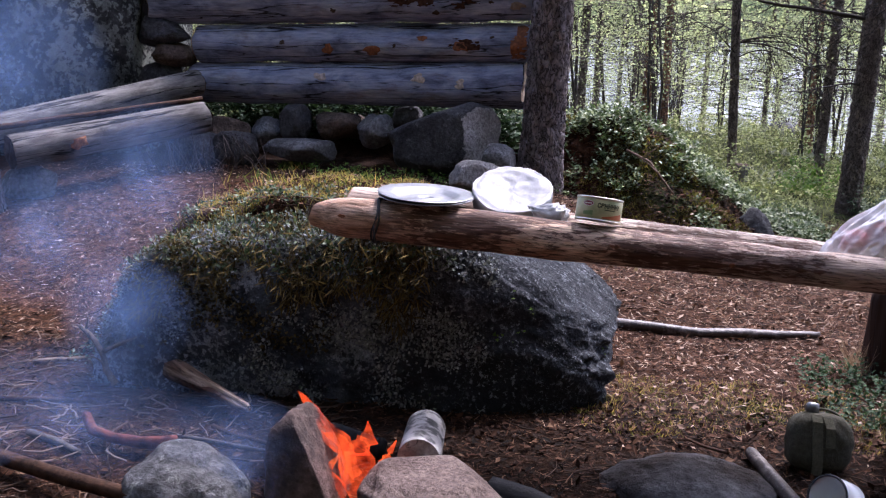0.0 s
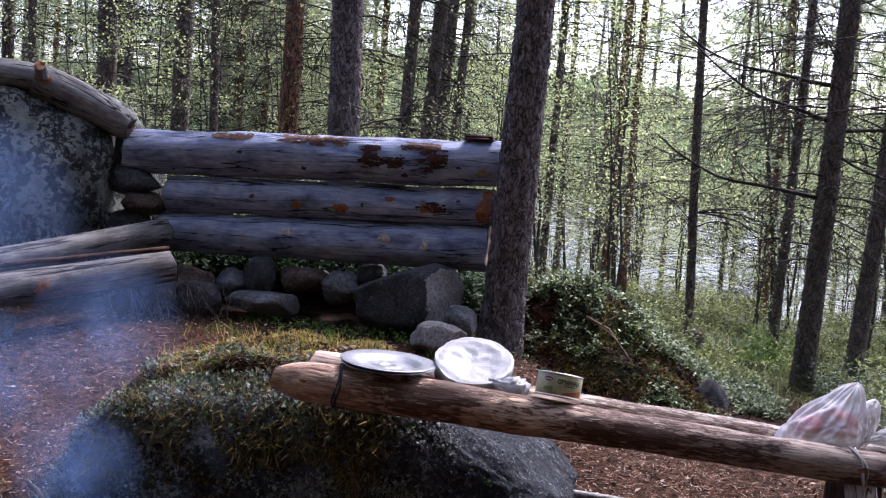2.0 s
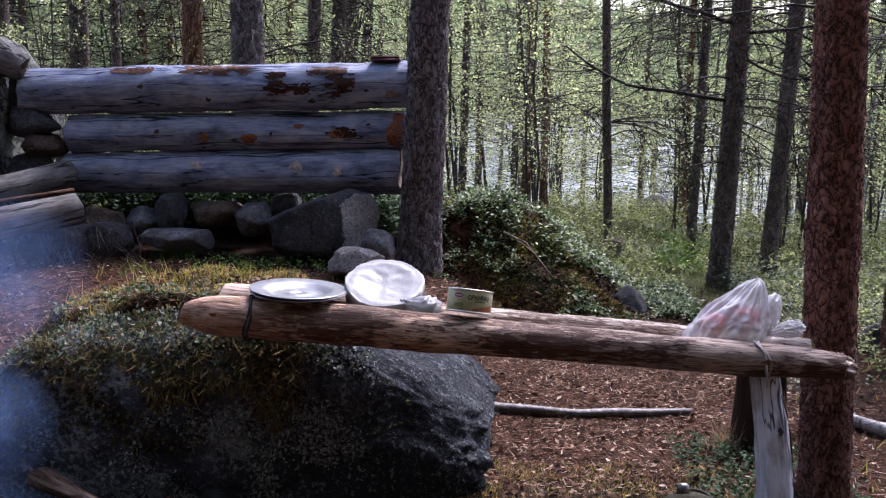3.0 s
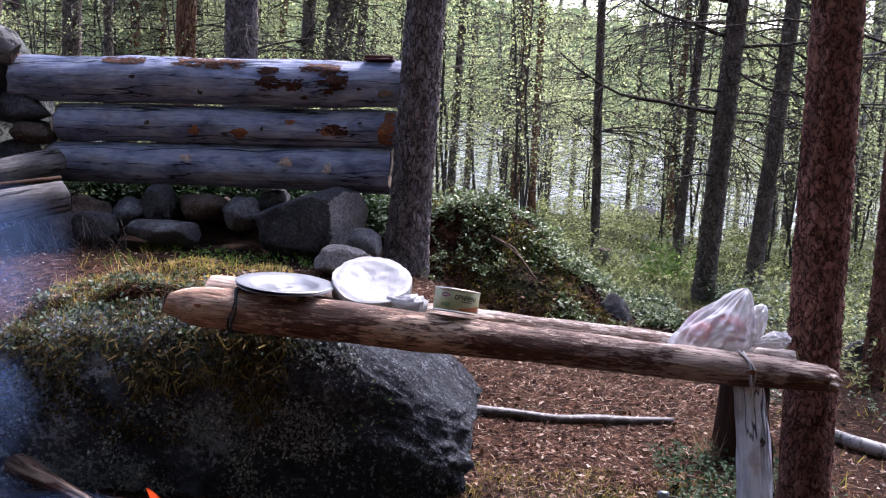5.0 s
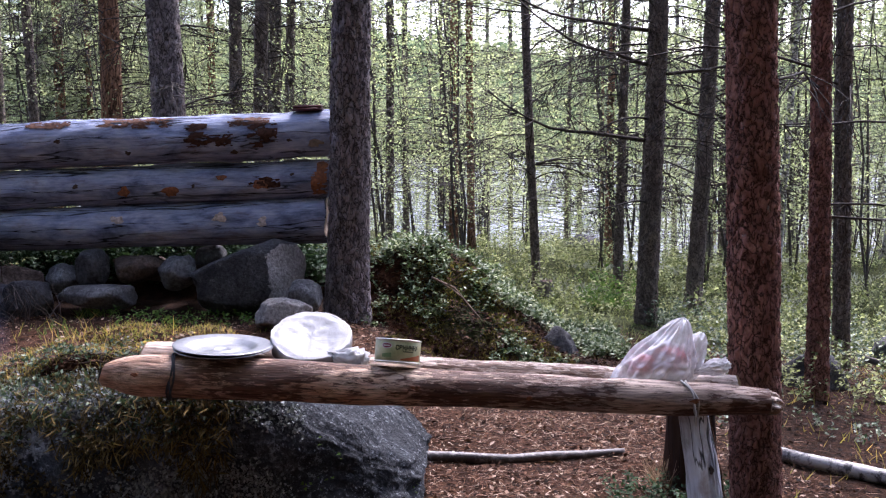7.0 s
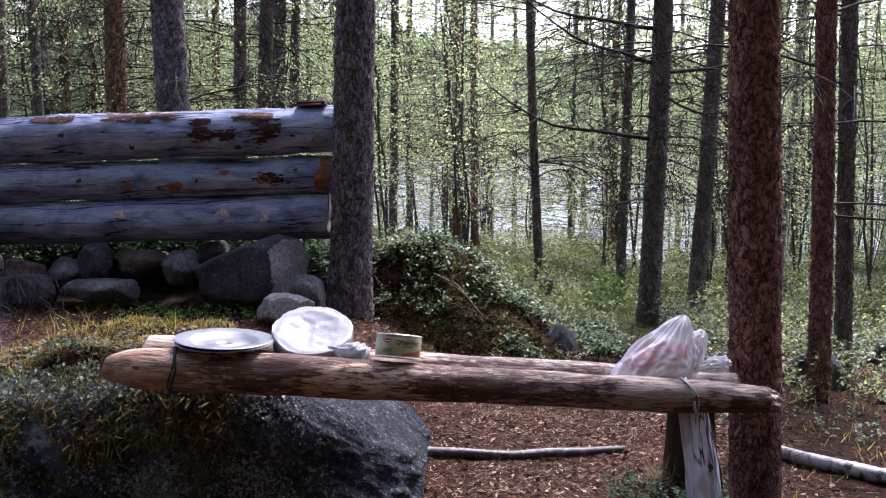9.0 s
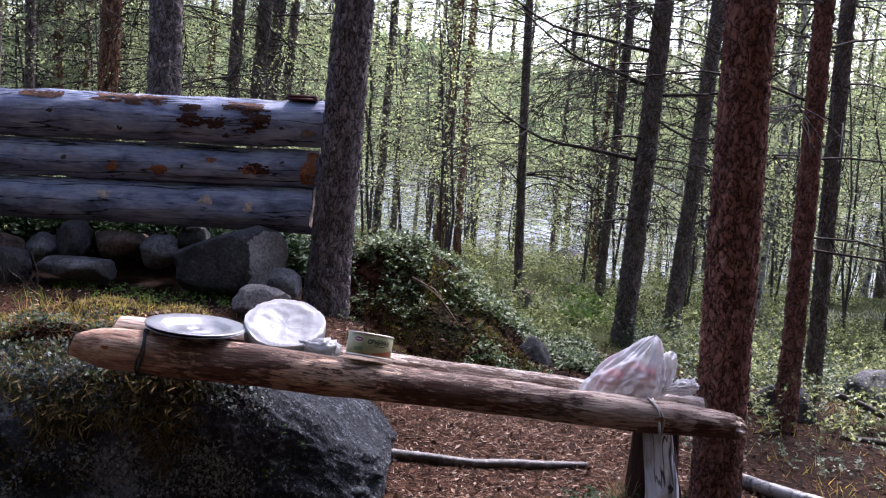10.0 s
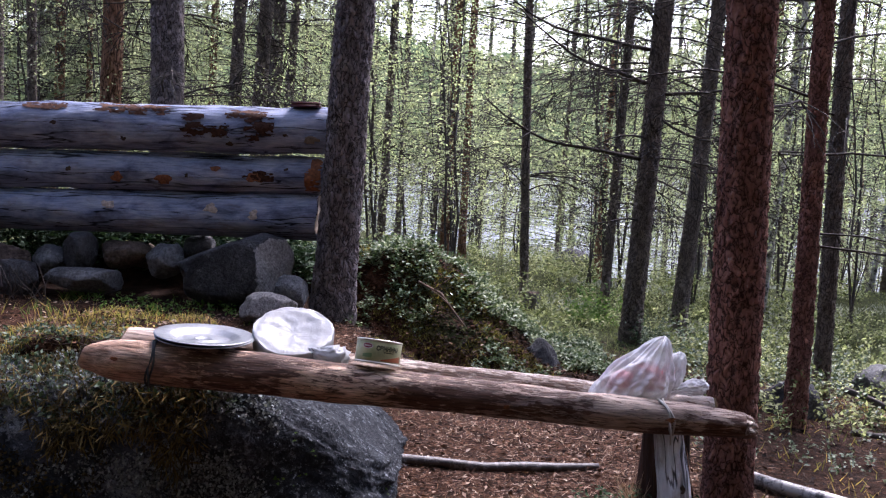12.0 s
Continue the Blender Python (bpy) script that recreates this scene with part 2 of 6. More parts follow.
def speckled(name, dark, mid, pale, cover=0.52, fine_scale=70, big_scale=4, bare=None):
    """Rough rock under a crust of small pale lichen specks."""
    m, n, l, b = material(name)
    v = coords(n, l)
    big, fine, grain = noise_tex(n, l, v, big_scale, 8, 0.65), noise_tex(n, l, v, fine_scale, 6, 0.65, 0.3), noise_tex(n, l, v, 260, 3, 0.6)
    col = ramp(n, l, noise_tex(n, l, v, 11, 9, 0.7), [(0.35, dark), (0.65, mid)])
    field = n.new("ShaderNodeMath")
    field.operation = "MULTIPLY_ADD"
    l.new(big, field.inputs[0])
    field.inputs[1].default_value = 0.9
    l.new(fine, field.inputs[2])
    spot = ramp(n, l, field.outputs[0], [(0.45 + cover, grey(0)), (0.49 + cover, grey(0.9))])
    col = mix(n, l, spot, col, pale)
    col = mix(n, l, 0.85, col, ramp(n, l, noise_tex(n, l, v, 6.5, 7, 0.7), [(0.40, grey(0.25)), (0.56, grey(1.15))]), "MULTIPLY")
    col = mix(n, l, 0.6, col, ramp(n, l, grain, [(0.3, grey(0.35)), (0.7, grey(1.4))]), "MULTIPLY")
    if bare:                                     # one end is darker rock with few lichen specks, shade put into its colour
        sep = n.new("ShaderNodeSeparateXYZ")
        l.new(v, sep.inputs[0])
        edge = n.new("ShaderNodeMath")
        edge.operation = "MULTIPLY_ADD"
        l.new(noise_tex(n, l, v, 6, 6, 0.65), edge.inputs[0])
        edge.inputs[1].default_value = 0.5
        l.new(sep.outputs[0], edge.inputs[2])
        speck = ramp(n, l, fine, [(0.57, grey(1)), (0.62, grey(0.25))])
        col = mix(n, l, mix(n, l, 1.0, ramp(n, l, edge.outputs[0], [(0.22, grey(0)), (0.62, grey(0.9))]), speck, "MULTIPLY"), col, bare)
    l.new(col, b.inputs["Base Color"])
    b.inputs["Roughness"].default_value = 0.8
    b.inputs["Specular IOR Level"].default_value = 0.122
    bump(n, l, b, mix(n, l, 0.5, fine, noise_tex(n, l, v, 22, 9, 0.75)), 1.0, 0.025)
    return m


BOULDER = speckled("speckled_stone", (0.026, 0.029, 0.034), (0.125, 0.140, 0.165), (0.28, 0.30, 0.32), 0.53, 85, 4, bare=(0.022, 0.024, 0.028))
BIG_ROCK = speckled("lichen_crusted_rock", (0.014, 0.014, 0.014), (0.06, 0.06, 0.056), (0.22, 0.23, 0.20), 0.49, 45, 9)
GREY_STONE = stone("grey_stone", [(0.35, (0.045, 0.045, 0.047)), (0.65, (0.17, 0.168, 0.17)) ], (0.27, 0.275, 0.26), 0.58, 1.6)
DARK_STONE = stone("dark_stone", [(0.35, (0.028, 0.028, 0.030)), (0.65, (0.085, 0.083, 0.086))], (0.15, 0.15, 0.145), 0.58, 1.6)
PALE_STONE = stone("pale_stone", [(0.35, (0.16, 0.15, 0.14)), (0.65, (0.34, 0.315, 0.30))], scale=1.8)
SOIL_STONE = stone("soil_stone", [(0.4, (0.018, 0.013, 0.011)), (0.6, (0.075, 0.074, 0.078))])
PINE_BARK = bark("pine_bark", (0.3, 0.3, 0.3), (0.13, 0.106, 0.102), (0.32, 0.27, 0.265), (11, 11, 6), lichen=(0.30, 0.33, 0.30))
RED_BARK = bark("red_pine_bark", (0.35, 0.3, 0.3), (0.18, 0.078, 0.060), (0.40, 0.20, 0.155), (13, 13, 8), lichen=(0.30, 0.24, 0.22))
FAR_BARK = bark("far_bark", (0.3, 0.3, 0.3), (0.12, 0.096, 0.084), (0.29, 0.235, 0.20), (14, 14, 8))
# Reddish bark made lighter, the sun on those trunks put into its colour.
WARM_BARK = bark("warm_bark", (0.4, 0.35, 0.3), (0.17, 0.085, 0.05), (0.34, 0.19, 0.12))
TWIG = plain("dead_twig", (0.045, 0.038, 0.033), 0.9, 0, 0.5, 20, 0.2)
PALE_TWIG = plain("pale_twig", (0.20, 0.145, 0.105), 0.9, 0, 0.85, 40, 0.8)
BROWN_TWIG = plain("brown_stick", (0.052, 0.026, 0.015), 0.85, 0, 0.9, 45, 0.9)
RED_STICK = plain("charred_stick", (0.115, 0.036, 0.026), 0.8, 0, 0.9, 40, 0.9)
LEAF = leafy("birch_leaf", (0.17, 0.195, 0.115), (0.39, 0.42, 0.27), 0.6)
NEEDLE = leafy("pine_needle", (0.11, 0.135, 0.09), (0.27, 0.295, 0.20), 0.5)
BERRY_LEAF = leafy("lingonberry_leaf", (0.05, 0.082, 0.036), (0.44, 0.49, 0.32), 0.25, 0.42, ((0.65, (0.085, 0.12, 0.052)),))
# Shaded copy of the shrub leaf: the shadow is put into its dark green.
SHADE_LEAF = leafy("shaded_shrub_leaf", (0.012, 0.028, 0.012), (0.06, 0.10, 0.045), 0.15, 0.6)
TURF_LEAF = leafy("small_shrub_leaf", (0.022, 0.042, 0.022), (0.26, 0.31, 0.20), 0.2, 0.5, ((0.6, (0.06, 0.09, 0.045)),))
UNDER_LEAF = leafy("bilberry_leaf", (0.07, 0.085, 0.042), (0.44, 0.455, 0.28), 0.5, 0.6, ((0.55, (0.18, 0.20, 0.095)),))
MEADOW = leafy("meadow_blade", (0.08, 0.105, 0.04), (0.32, 0.33, 0.16), 0.45, 0.6)
FRESH = leafy("fresh_grass", (0.045, 0.10, 0.022), (0.15, 0.22, 0.06), 0.4, 0.6)
GRASS = leafy("grass_blade", (0.11, 0.14, 0.035), (0.58, 0.38, 0.13), 0.4, 0.6, ((0.45, (0.27, 0.25, 0.065)),))
MOSS = leafy("moss_tuft", (0.06, 0.065, 0.014), (0.32, 0.27, 0.07), 0.3, 0.8)
EDGE_MOSS = leafy("hanging_dry_moss", (0.030, 0.020, 0.010), (0.30, 0.22, 0.085), 0.25, 0.9, ((0.6, (0.10, 0.075, 0.03)),))
LITTER = leafy("needle_litter", (0.010, 0.005, 0.003), (0.50, 0.38, 0.29), 0.1, 0.8, ((0.42, (0.050, 0.023, 0.013)), (0.84, (0.17, 0.088, 0.052))))
# Dark mulch; part of its darkness is tree shade put into the brown.
MULCH = leafy("shaded_mulch", (0.005, 0.003, 0.002), (0.17, 0.10, 0.060), 0.0, 0.85, ((0.5, (0.020, 0.009, 0.005)), (0.88, (0.062, 0.027, 0.014))))
# The haze of distance is put into this paler green.
FAR_GREEN = leafy("hazy_far_forest", (0.10, 0.14, 0.09), (0.22, 0.26, 0.16), 0.5, 0.8)
GREY_STICK = plain("grey_bark_stick", (0.085, 0.073, 0.066), 0.85, 0, 0.7, 30, 0.6)
bm_, bn, bl, bb = material("birch_stick_bark")
bv = coords(bn, bl)
bcol = mix(bn, bl, ramp(bn, bl, noise_tex(bn, bl, bv, 22, 6, 0.7), [(0.47, grey(0)), (0.57, grey(1))]), (0.36, 0.335, 0.31), (0.035, 0.03, 0.027))
bl.new(bcol, bb.inputs["Base Color"])
bump(bn, bl, bb, noise_tex(bn, bl, bv, 60, 5, 0.7), 0.5, 0.004)
BIRCH_STICK = bm_
DARK_BIRCH, dn_, dl_, db_ = material("mottled_bark")
dv = coords(dn_, dl_)
dl_.new(mix(dn_, dl_, ramp(dn_, dl_, noise_tex(dn_, dl_, dv, 30, 7, 0.75), [(0.52, grey(0)), (0.60, grey(1))]), (0.036, 0.024, 0.019), (0.13, 0.108, 0.096)), db_.inputs["Base Color"])
bump(dn_, dl_, db_, noise_tex(dn_, dl_, dv, 60, 5, 0.7), 0.6, 0.004)


def ground_material():
    m, n, l, b = material("forest_floor")
    v = coords(n, l)
    big, mid, fine = noise_tex(n, l, v, 1.7, 6, 0.6), noise_tex(n, l, v, 26, 9, 0.75), noise_tex(n, l, v, 150, 5, 0.7)
    litter = ramp(n, l, mid, [(0.36, (0.008, 0.004, 0.0025)), (0.5, (0.050, 0.023, 0.013)), (0.66, (0.16, 0.078, 0.045))])
    litter = mix(n, l, 0.75, litter, ramp(n, l, fine, [(0.3, grey(0.4)), (0.7, grey(1.5))]), "MULTIPLY")
    green = ramp(n, l, mid, [(0.36, (0.010, 0.013, 0.006)), (0.52, (0.042, 0.050, 0.018)), (0.70, (0.13, 0.125, 0.052))])
    at = n.new("ShaderNodeAttribute")
    at.attribute_name = "moss"
    fac = n.new("ShaderNodeMath")
    fac.operation = "ADD"
    l.new(at.outputs["Fac"], fac.inputs[0])
    sub = n.new("ShaderNodeMath")
    sub.operation = "SUBTRACT"
    l.new(big, sub.inputs[0])
    sub.inputs[1].default_value = 0.5
    l.new(sub.outputs[0], fac.inputs[1])
    col = mix(n, l, ramp(n, l, fac.outputs[0], [(0.35, grey(0)), (0.65, grey(1))]), litter, green)
    # bare earth, and the shade painted on the ground under the bench's end
    soil_shade = n.new("ShaderNodeAttribute")
    soil_shade.attribute_name = "soil_shade"
    col = mix(n, l, soil_shade.outputs["Fac"], col, ramp(n, l, mid, [(0.35, (0.005, 0.003, 0.0022)), (0.7, (0.030, 0.016, 0.010))]))
    l.new(col, b.inputs["Base Color"])
    b.inputs["Roughness"].default_value = 0.95
    b.inputs["Specular IOR Level"].default_value = 0.05
    bump(n, l, b, mix(n, l, 0.6, fine, mid), 1.0, 0.02)
    return m


FLOOR = ground_material()


# ---- geometry helpers ----
class Geo:
    """Collects vertices and faces for one mesh."""

    def __init__(self):
        self.v, self.f = [], []

    def tube(self, pts, radii, sides=8, cap=True, rough=0.0, seed=0):
        pts = [Vector(p) for p in pts]
        base, up = len(self.v), Vector((0.12, 0.37, 0.92))
        for i, p in enumerate(pts):
            d = (pts[min(i + 1, len(pts) - 1)] - pts[max(i - 1, 0)]).normalized()
            a = d.cross(up if abs(d.dot(up)) < 0.95 else Vector((1, 0, 0))).normalized()
            b = d.cross(a)
            for k in range(sides):
                w = 2 * math.pi * k / sides
                o = a * math.cos(w) + b * math.sin(w)
                r = radii[i]
                if rough:
                    r *= 1 + rough * noise.noise((o * 1.3 + p * 3.0 + Vector((seed, 0, 0))))
                self.v.append(p + o * r)
        for i in range(len(pts) - 1):
            for k in range(sides):
                a0, b0 = base + i * sides + k, base + i * sides + (k + 1) % sides
                self.f.append((a0, b0, b0 + sides, a0 + sides))
        if cap:
            self.f.append(tuple(base + k for k in reversed(range(sides))))
            self.f.append(tuple(base + (len(pts) - 1) * sides + k for k in range(sides)))
        return self

    def leaf(self, p, d, n, length, width):
        """A pointed leaf of four triangles, slightly folded."""
        p, d, n = Vector(p), Vector(d).normalized(), Vector(n)
        s = d.cross(n).normalized() * width * 0.5
        up = s.cross(d).normalized() * width * 0.12
        i = len(self.v)
        self.v += [p, p + d * length * 0.45 + s + up, p + d * length, p + d * length * 0.45 - s + up]
        self.f += [(i, i + 1, i + 2), (i, i + 2, i + 3)]

    def blade(self, p, d, width):
        p, d = Vector(p), Vector(d)
        s = d.cross(Vector((random.uniform(-1, 1), random.uniform(-1, 1), 0.3))).normalized() * width * 0.5
        i = len(self.v)
        self.v += [p - s, p + s, p + d]
        self.f.append((i, i + 1, i + 2))

    def mesh(self, name, mat, smooth=True):
        me = bpy.data.meshes.new(name)
        me.from_pydata(self.v, [], self.f)
        me.materials.append(mat)
        if smooth:
            me.polygons.foreach_set("use_smooth", [True] * len(me.polygons))
        me.update()
        return me


def bm_mesh(name, bm, mat, smooth=True):
    me = bpy.data.meshes.new(name)
    bm.to_mesh(me)
    bm.free()
    me.materials.append(mat)
    if smooth:
        me.polygons.foreach_set("use_smooth", [True] * len(me.polygons))
    return me


def part(name, data, mat, parent, label="", smooth=True):
    """One mesh object under a thing or a part."""
    if isinstance(data, Geo):
        data = data.mesh(name, mat, smooth)
    elif isinstance(data, bmesh.types.BMesh):
        data = bm_mesh(name, data, mat, smooth)
    ob = new(name, data)
    ob.parent = parent
    return tagged(ob, label)


def thing(name, label, category, at=(0, 0, 0), turn=(0, 0, 0), group="", kind=""):
    ob = new(name)
    ob.matrix_basis = pose(*at, *turn)
    ob.empty_display_size = 0.05
    return tagged(ob, label, category, group, kind)


def solid(name, data, mat, label, category, at=(0, 0, 0), turn=(0, 0, 0), group="", kind="", smooth=True):
    """A thing that is one mesh."""
    if isinstance(data, Geo):
        data = data.mesh(name, mat, smooth)
    elif isinstance(data, bmesh.types.BMesh):
        data = bm_mesh(name, data, mat, smooth)
    ob = new(name, data)
    ob.matrix_basis = pose(*at, *turn)
    return tagged(ob, label, category, group, kind)


def smooth01(a, b, v):
    t = min(1.0, max(0.0, (v - a) / (b - a)))
    return t * t * (3 - 2 * t)


# ---- ground ----
def turf(x, y):
    """Height of the turf that climbs over the boulder's back."""
    left = 1 - smooth01(-1.40, -1.0, x)
    side = smooth01(-1.62, -1.22, x) * (0.80 + 0.20 * smooth01(-1.25, -0.9, x)) * (1 - smooth01(-0.62, -0.36, x))
    edge = 0.05 * noise.noise(Vector((x * 4, 0, 5))) + 0.10 * left
    return (0.45 + 0.03 * noise.noise(Vector((x * 7, y * 7, 33)))) * side * smooth01(2.46 + edge, 2.62 + edge + 0.1 * left, y) * (1 - smooth01(2.95, 3.7, y))


def mound(x, y):
    """Mossy rise beside the pine at the wall's end."""
    crest = 0.485 - 0.66 * smooth01(-0.16, 0.98, x) + 0.04 * noise.noise(Vector((x * 3, y * 3, 9))) + 0.05 * noise.noise(Vector((x * 9, y * 9, 29))) + 0.022 * noise.noise(Vector((x * 22, y * 22, 41)))
    front = min(1.0, max(0.0, (y - 4.30) / 0.50)) ** 0.8
    return crest * smooth01(-0.75, -0.35, x) * front * (1 - smooth01(4.88, 5.9, y)) - 0.6 * smooth01(0.85, 1.25, x)


def height(x, y):
    left = 1 - smooth01(-0.55, 0.30, x)
    z = 0.27 * left * smooth01(2.5, 4.1, y) * (1 - 0.4 * smooth01(6, 10, y))
    z = max(z, turf(x, y), mound(x, y))
    z += 0.16 * smooth01(4.66, 4.9, y) * (1 - smooth01(5.1, 5.9, y)) * (1 + 0.35 * noise.noise(Vector((x * 6, y * 3, 20)))) * (1 - smooth01(-0.75, -0.45, x)) * smooth01(-2.8, -2.2, x)
    z -= 0.18 * smooth01(0.6, 2.5, x) * smooth01(2.5, 4.5, y)
    z -= 0.16 * smooth01(4.5, 8, y) + 3.4 * smooth01(9, 34, y)
    r = math.hypot(x, y)
    z += 0.03 * noise.noise(Vector((x * 1.1, y * 1.1, 0))) + 0.012 * noise.noise(Vector((x * 5, y * 5, 3)))
    if r > 8:
        z += 0.25 * smooth01(8, 14, r) * noise.noise(Vector((x * 0.25, y * 0.25, 7)))
    # The rise behind, out of view, is added to block low sky light.
    z += (21 + 13 * noise.noise(Vector((x * 0.012, y * 0.004, 2)))) * smooth01(165, 320, y) + 15 * smooth01(2.5, 38, -y)
    return z


def moss_at(x, y):
    m = 0.55 * smooth01(-1.7, -1.3, x) * (1 - smooth01(-0.7, -0.4, x)) * smooth01(2.35, 2.6, y) * (1 - smooth01(2.9, 3.3, y))
    m = max(m, 0.9 * smooth01(4.5, 6.0, y) * max(smooth01(-0.7, -0.4, x), smooth01(5.4, 6.2, y)))
    m = min(m, 0.35 + 0.55 * smooth01(5.0, 6.0, y))
    m = max(m, (0.30 + 0.45 * math.exp(-((x - 0.12) ** 2) / 0.05)) * smooth01(-0.5, -0.3, x) * (1 - smooth01(0.45, 0.75, x)) * smooth01(4.3, 4.5, y) * (1 - smooth01(4.9, 5.2, y)))
    m = max(m, (0.34 + 0.5 * noise.noise(Vector((x * 1.6, y * 1.6, 71)))) * smooth01(0.9, 1.8, x) * smooth01(2.8, 4.2, y))
    return max(m, 0.72 * math.exp(-((x - 0.20) ** 2) / 0.16 - (y - 2.50) ** 2 / 0.03))


def soil_shade_at(x, y):
    """Dark ground: bare trodden earth round the fire and before the shelter's wall; shade painted in under the bench's
    end.
    """
    n_ = 0.25 * noise.noise(Vector((x * 2.5, y * 2.5, 14)))
    fire = (1 - smooth01(2.25, 2.75, y + n_)) * smooth01(-1.3, -0.8, x + n_) * smooth01(0.3, 1.3, y + n_) * (1 - smooth01(1.2, 2.0, x + n_))
    wall = smooth01(3.7, 4.2, y + n_) * (1 - smooth01(5.0, 5.4, y)) * (1 - smooth01(-0.6, -0.2, x)) * smooth01(-3.5, -2.6, x)
    shade = 0.7 * smooth01(0.75, 1.1, x + n_) * smooth01(2.0, 2.4, y) * (1 - smooth01(4.6, 5.4, y + n_))
    return min(0.9, max(fire * (1 - 0.35 * smooth01(0.3, 1.0, x)), wall, shade))


def axis_steps(lo, hi, step, far_lo, far_hi):
    out = list(np.arange(lo, hi + 1e-6, step))
    for sign, end in ((-1, far_lo), (1, far_hi)):
        v, s = (out[0] if sign < 0 else out[-1]), step
        while abs(v) < abs(end):
            s *= 1.16
            v += sign * s
            out.append(v) if sign > 0 else out.insert(0, v)
    return out


def build_ground():
    xs, ys = axis_steps(-3.4, 2.2, 0.04, -700, 700), axis_steps(0.6, 6.2, 0.04, -700, 900)
    g = Geo()
    g.v = [(x, y, height(x, y)) for y in ys for x in xs]
    w = len(xs)
    g.f = [(j * w + i, j * w + i + 1, j * w + w + i + 1, j * w + w + i) for j in range(len(ys) - 1) for i in range(w - 1)]
    me = g.mesh("ground", FLOOR)
    me.attributes.new("moss", "FLOAT", "POINT").data.foreach_set("value", [moss_at(p[0], p[1]) for p in g.v])
    me.attributes.new("soil_shade", "FLOAT", "POINT").data.foreach_set("value", [soil_shade_at(p[0], p[1]) for p in g.v])
    tagged(new("ground", me), "forest floor of brown needle litter with green moss", "ground", kind="structure")


build_ground()
water_mat, wn_, wl_, wb = material("lake_water")
wb.inputs["Base Color"].default_value = (0.02, 0.03, 0.035, 1)
wb.inputs["Roughness"].default_value = 0.32
wb.inputs["IOR"].default_value = 1.33
bump(wn_, wl_, wb, noise_tex(wn_, wl_, coords(wn_, wl_, (1, 0.4, 1)), 1.2, 4, 0.6), 0.5, 0.15)
lake = Geo()
lake.v = [(-400, 22, -2.75), (400, 22, -2.75), (400, 230, -2.75), (-400, 230, -2.75)]
lake.f = [(0, 1, 2, 3)]
tagged(new("water", lake.mesh("water", water_mat)), "bright still lake water seen between the trees", "lake", kind="structure")


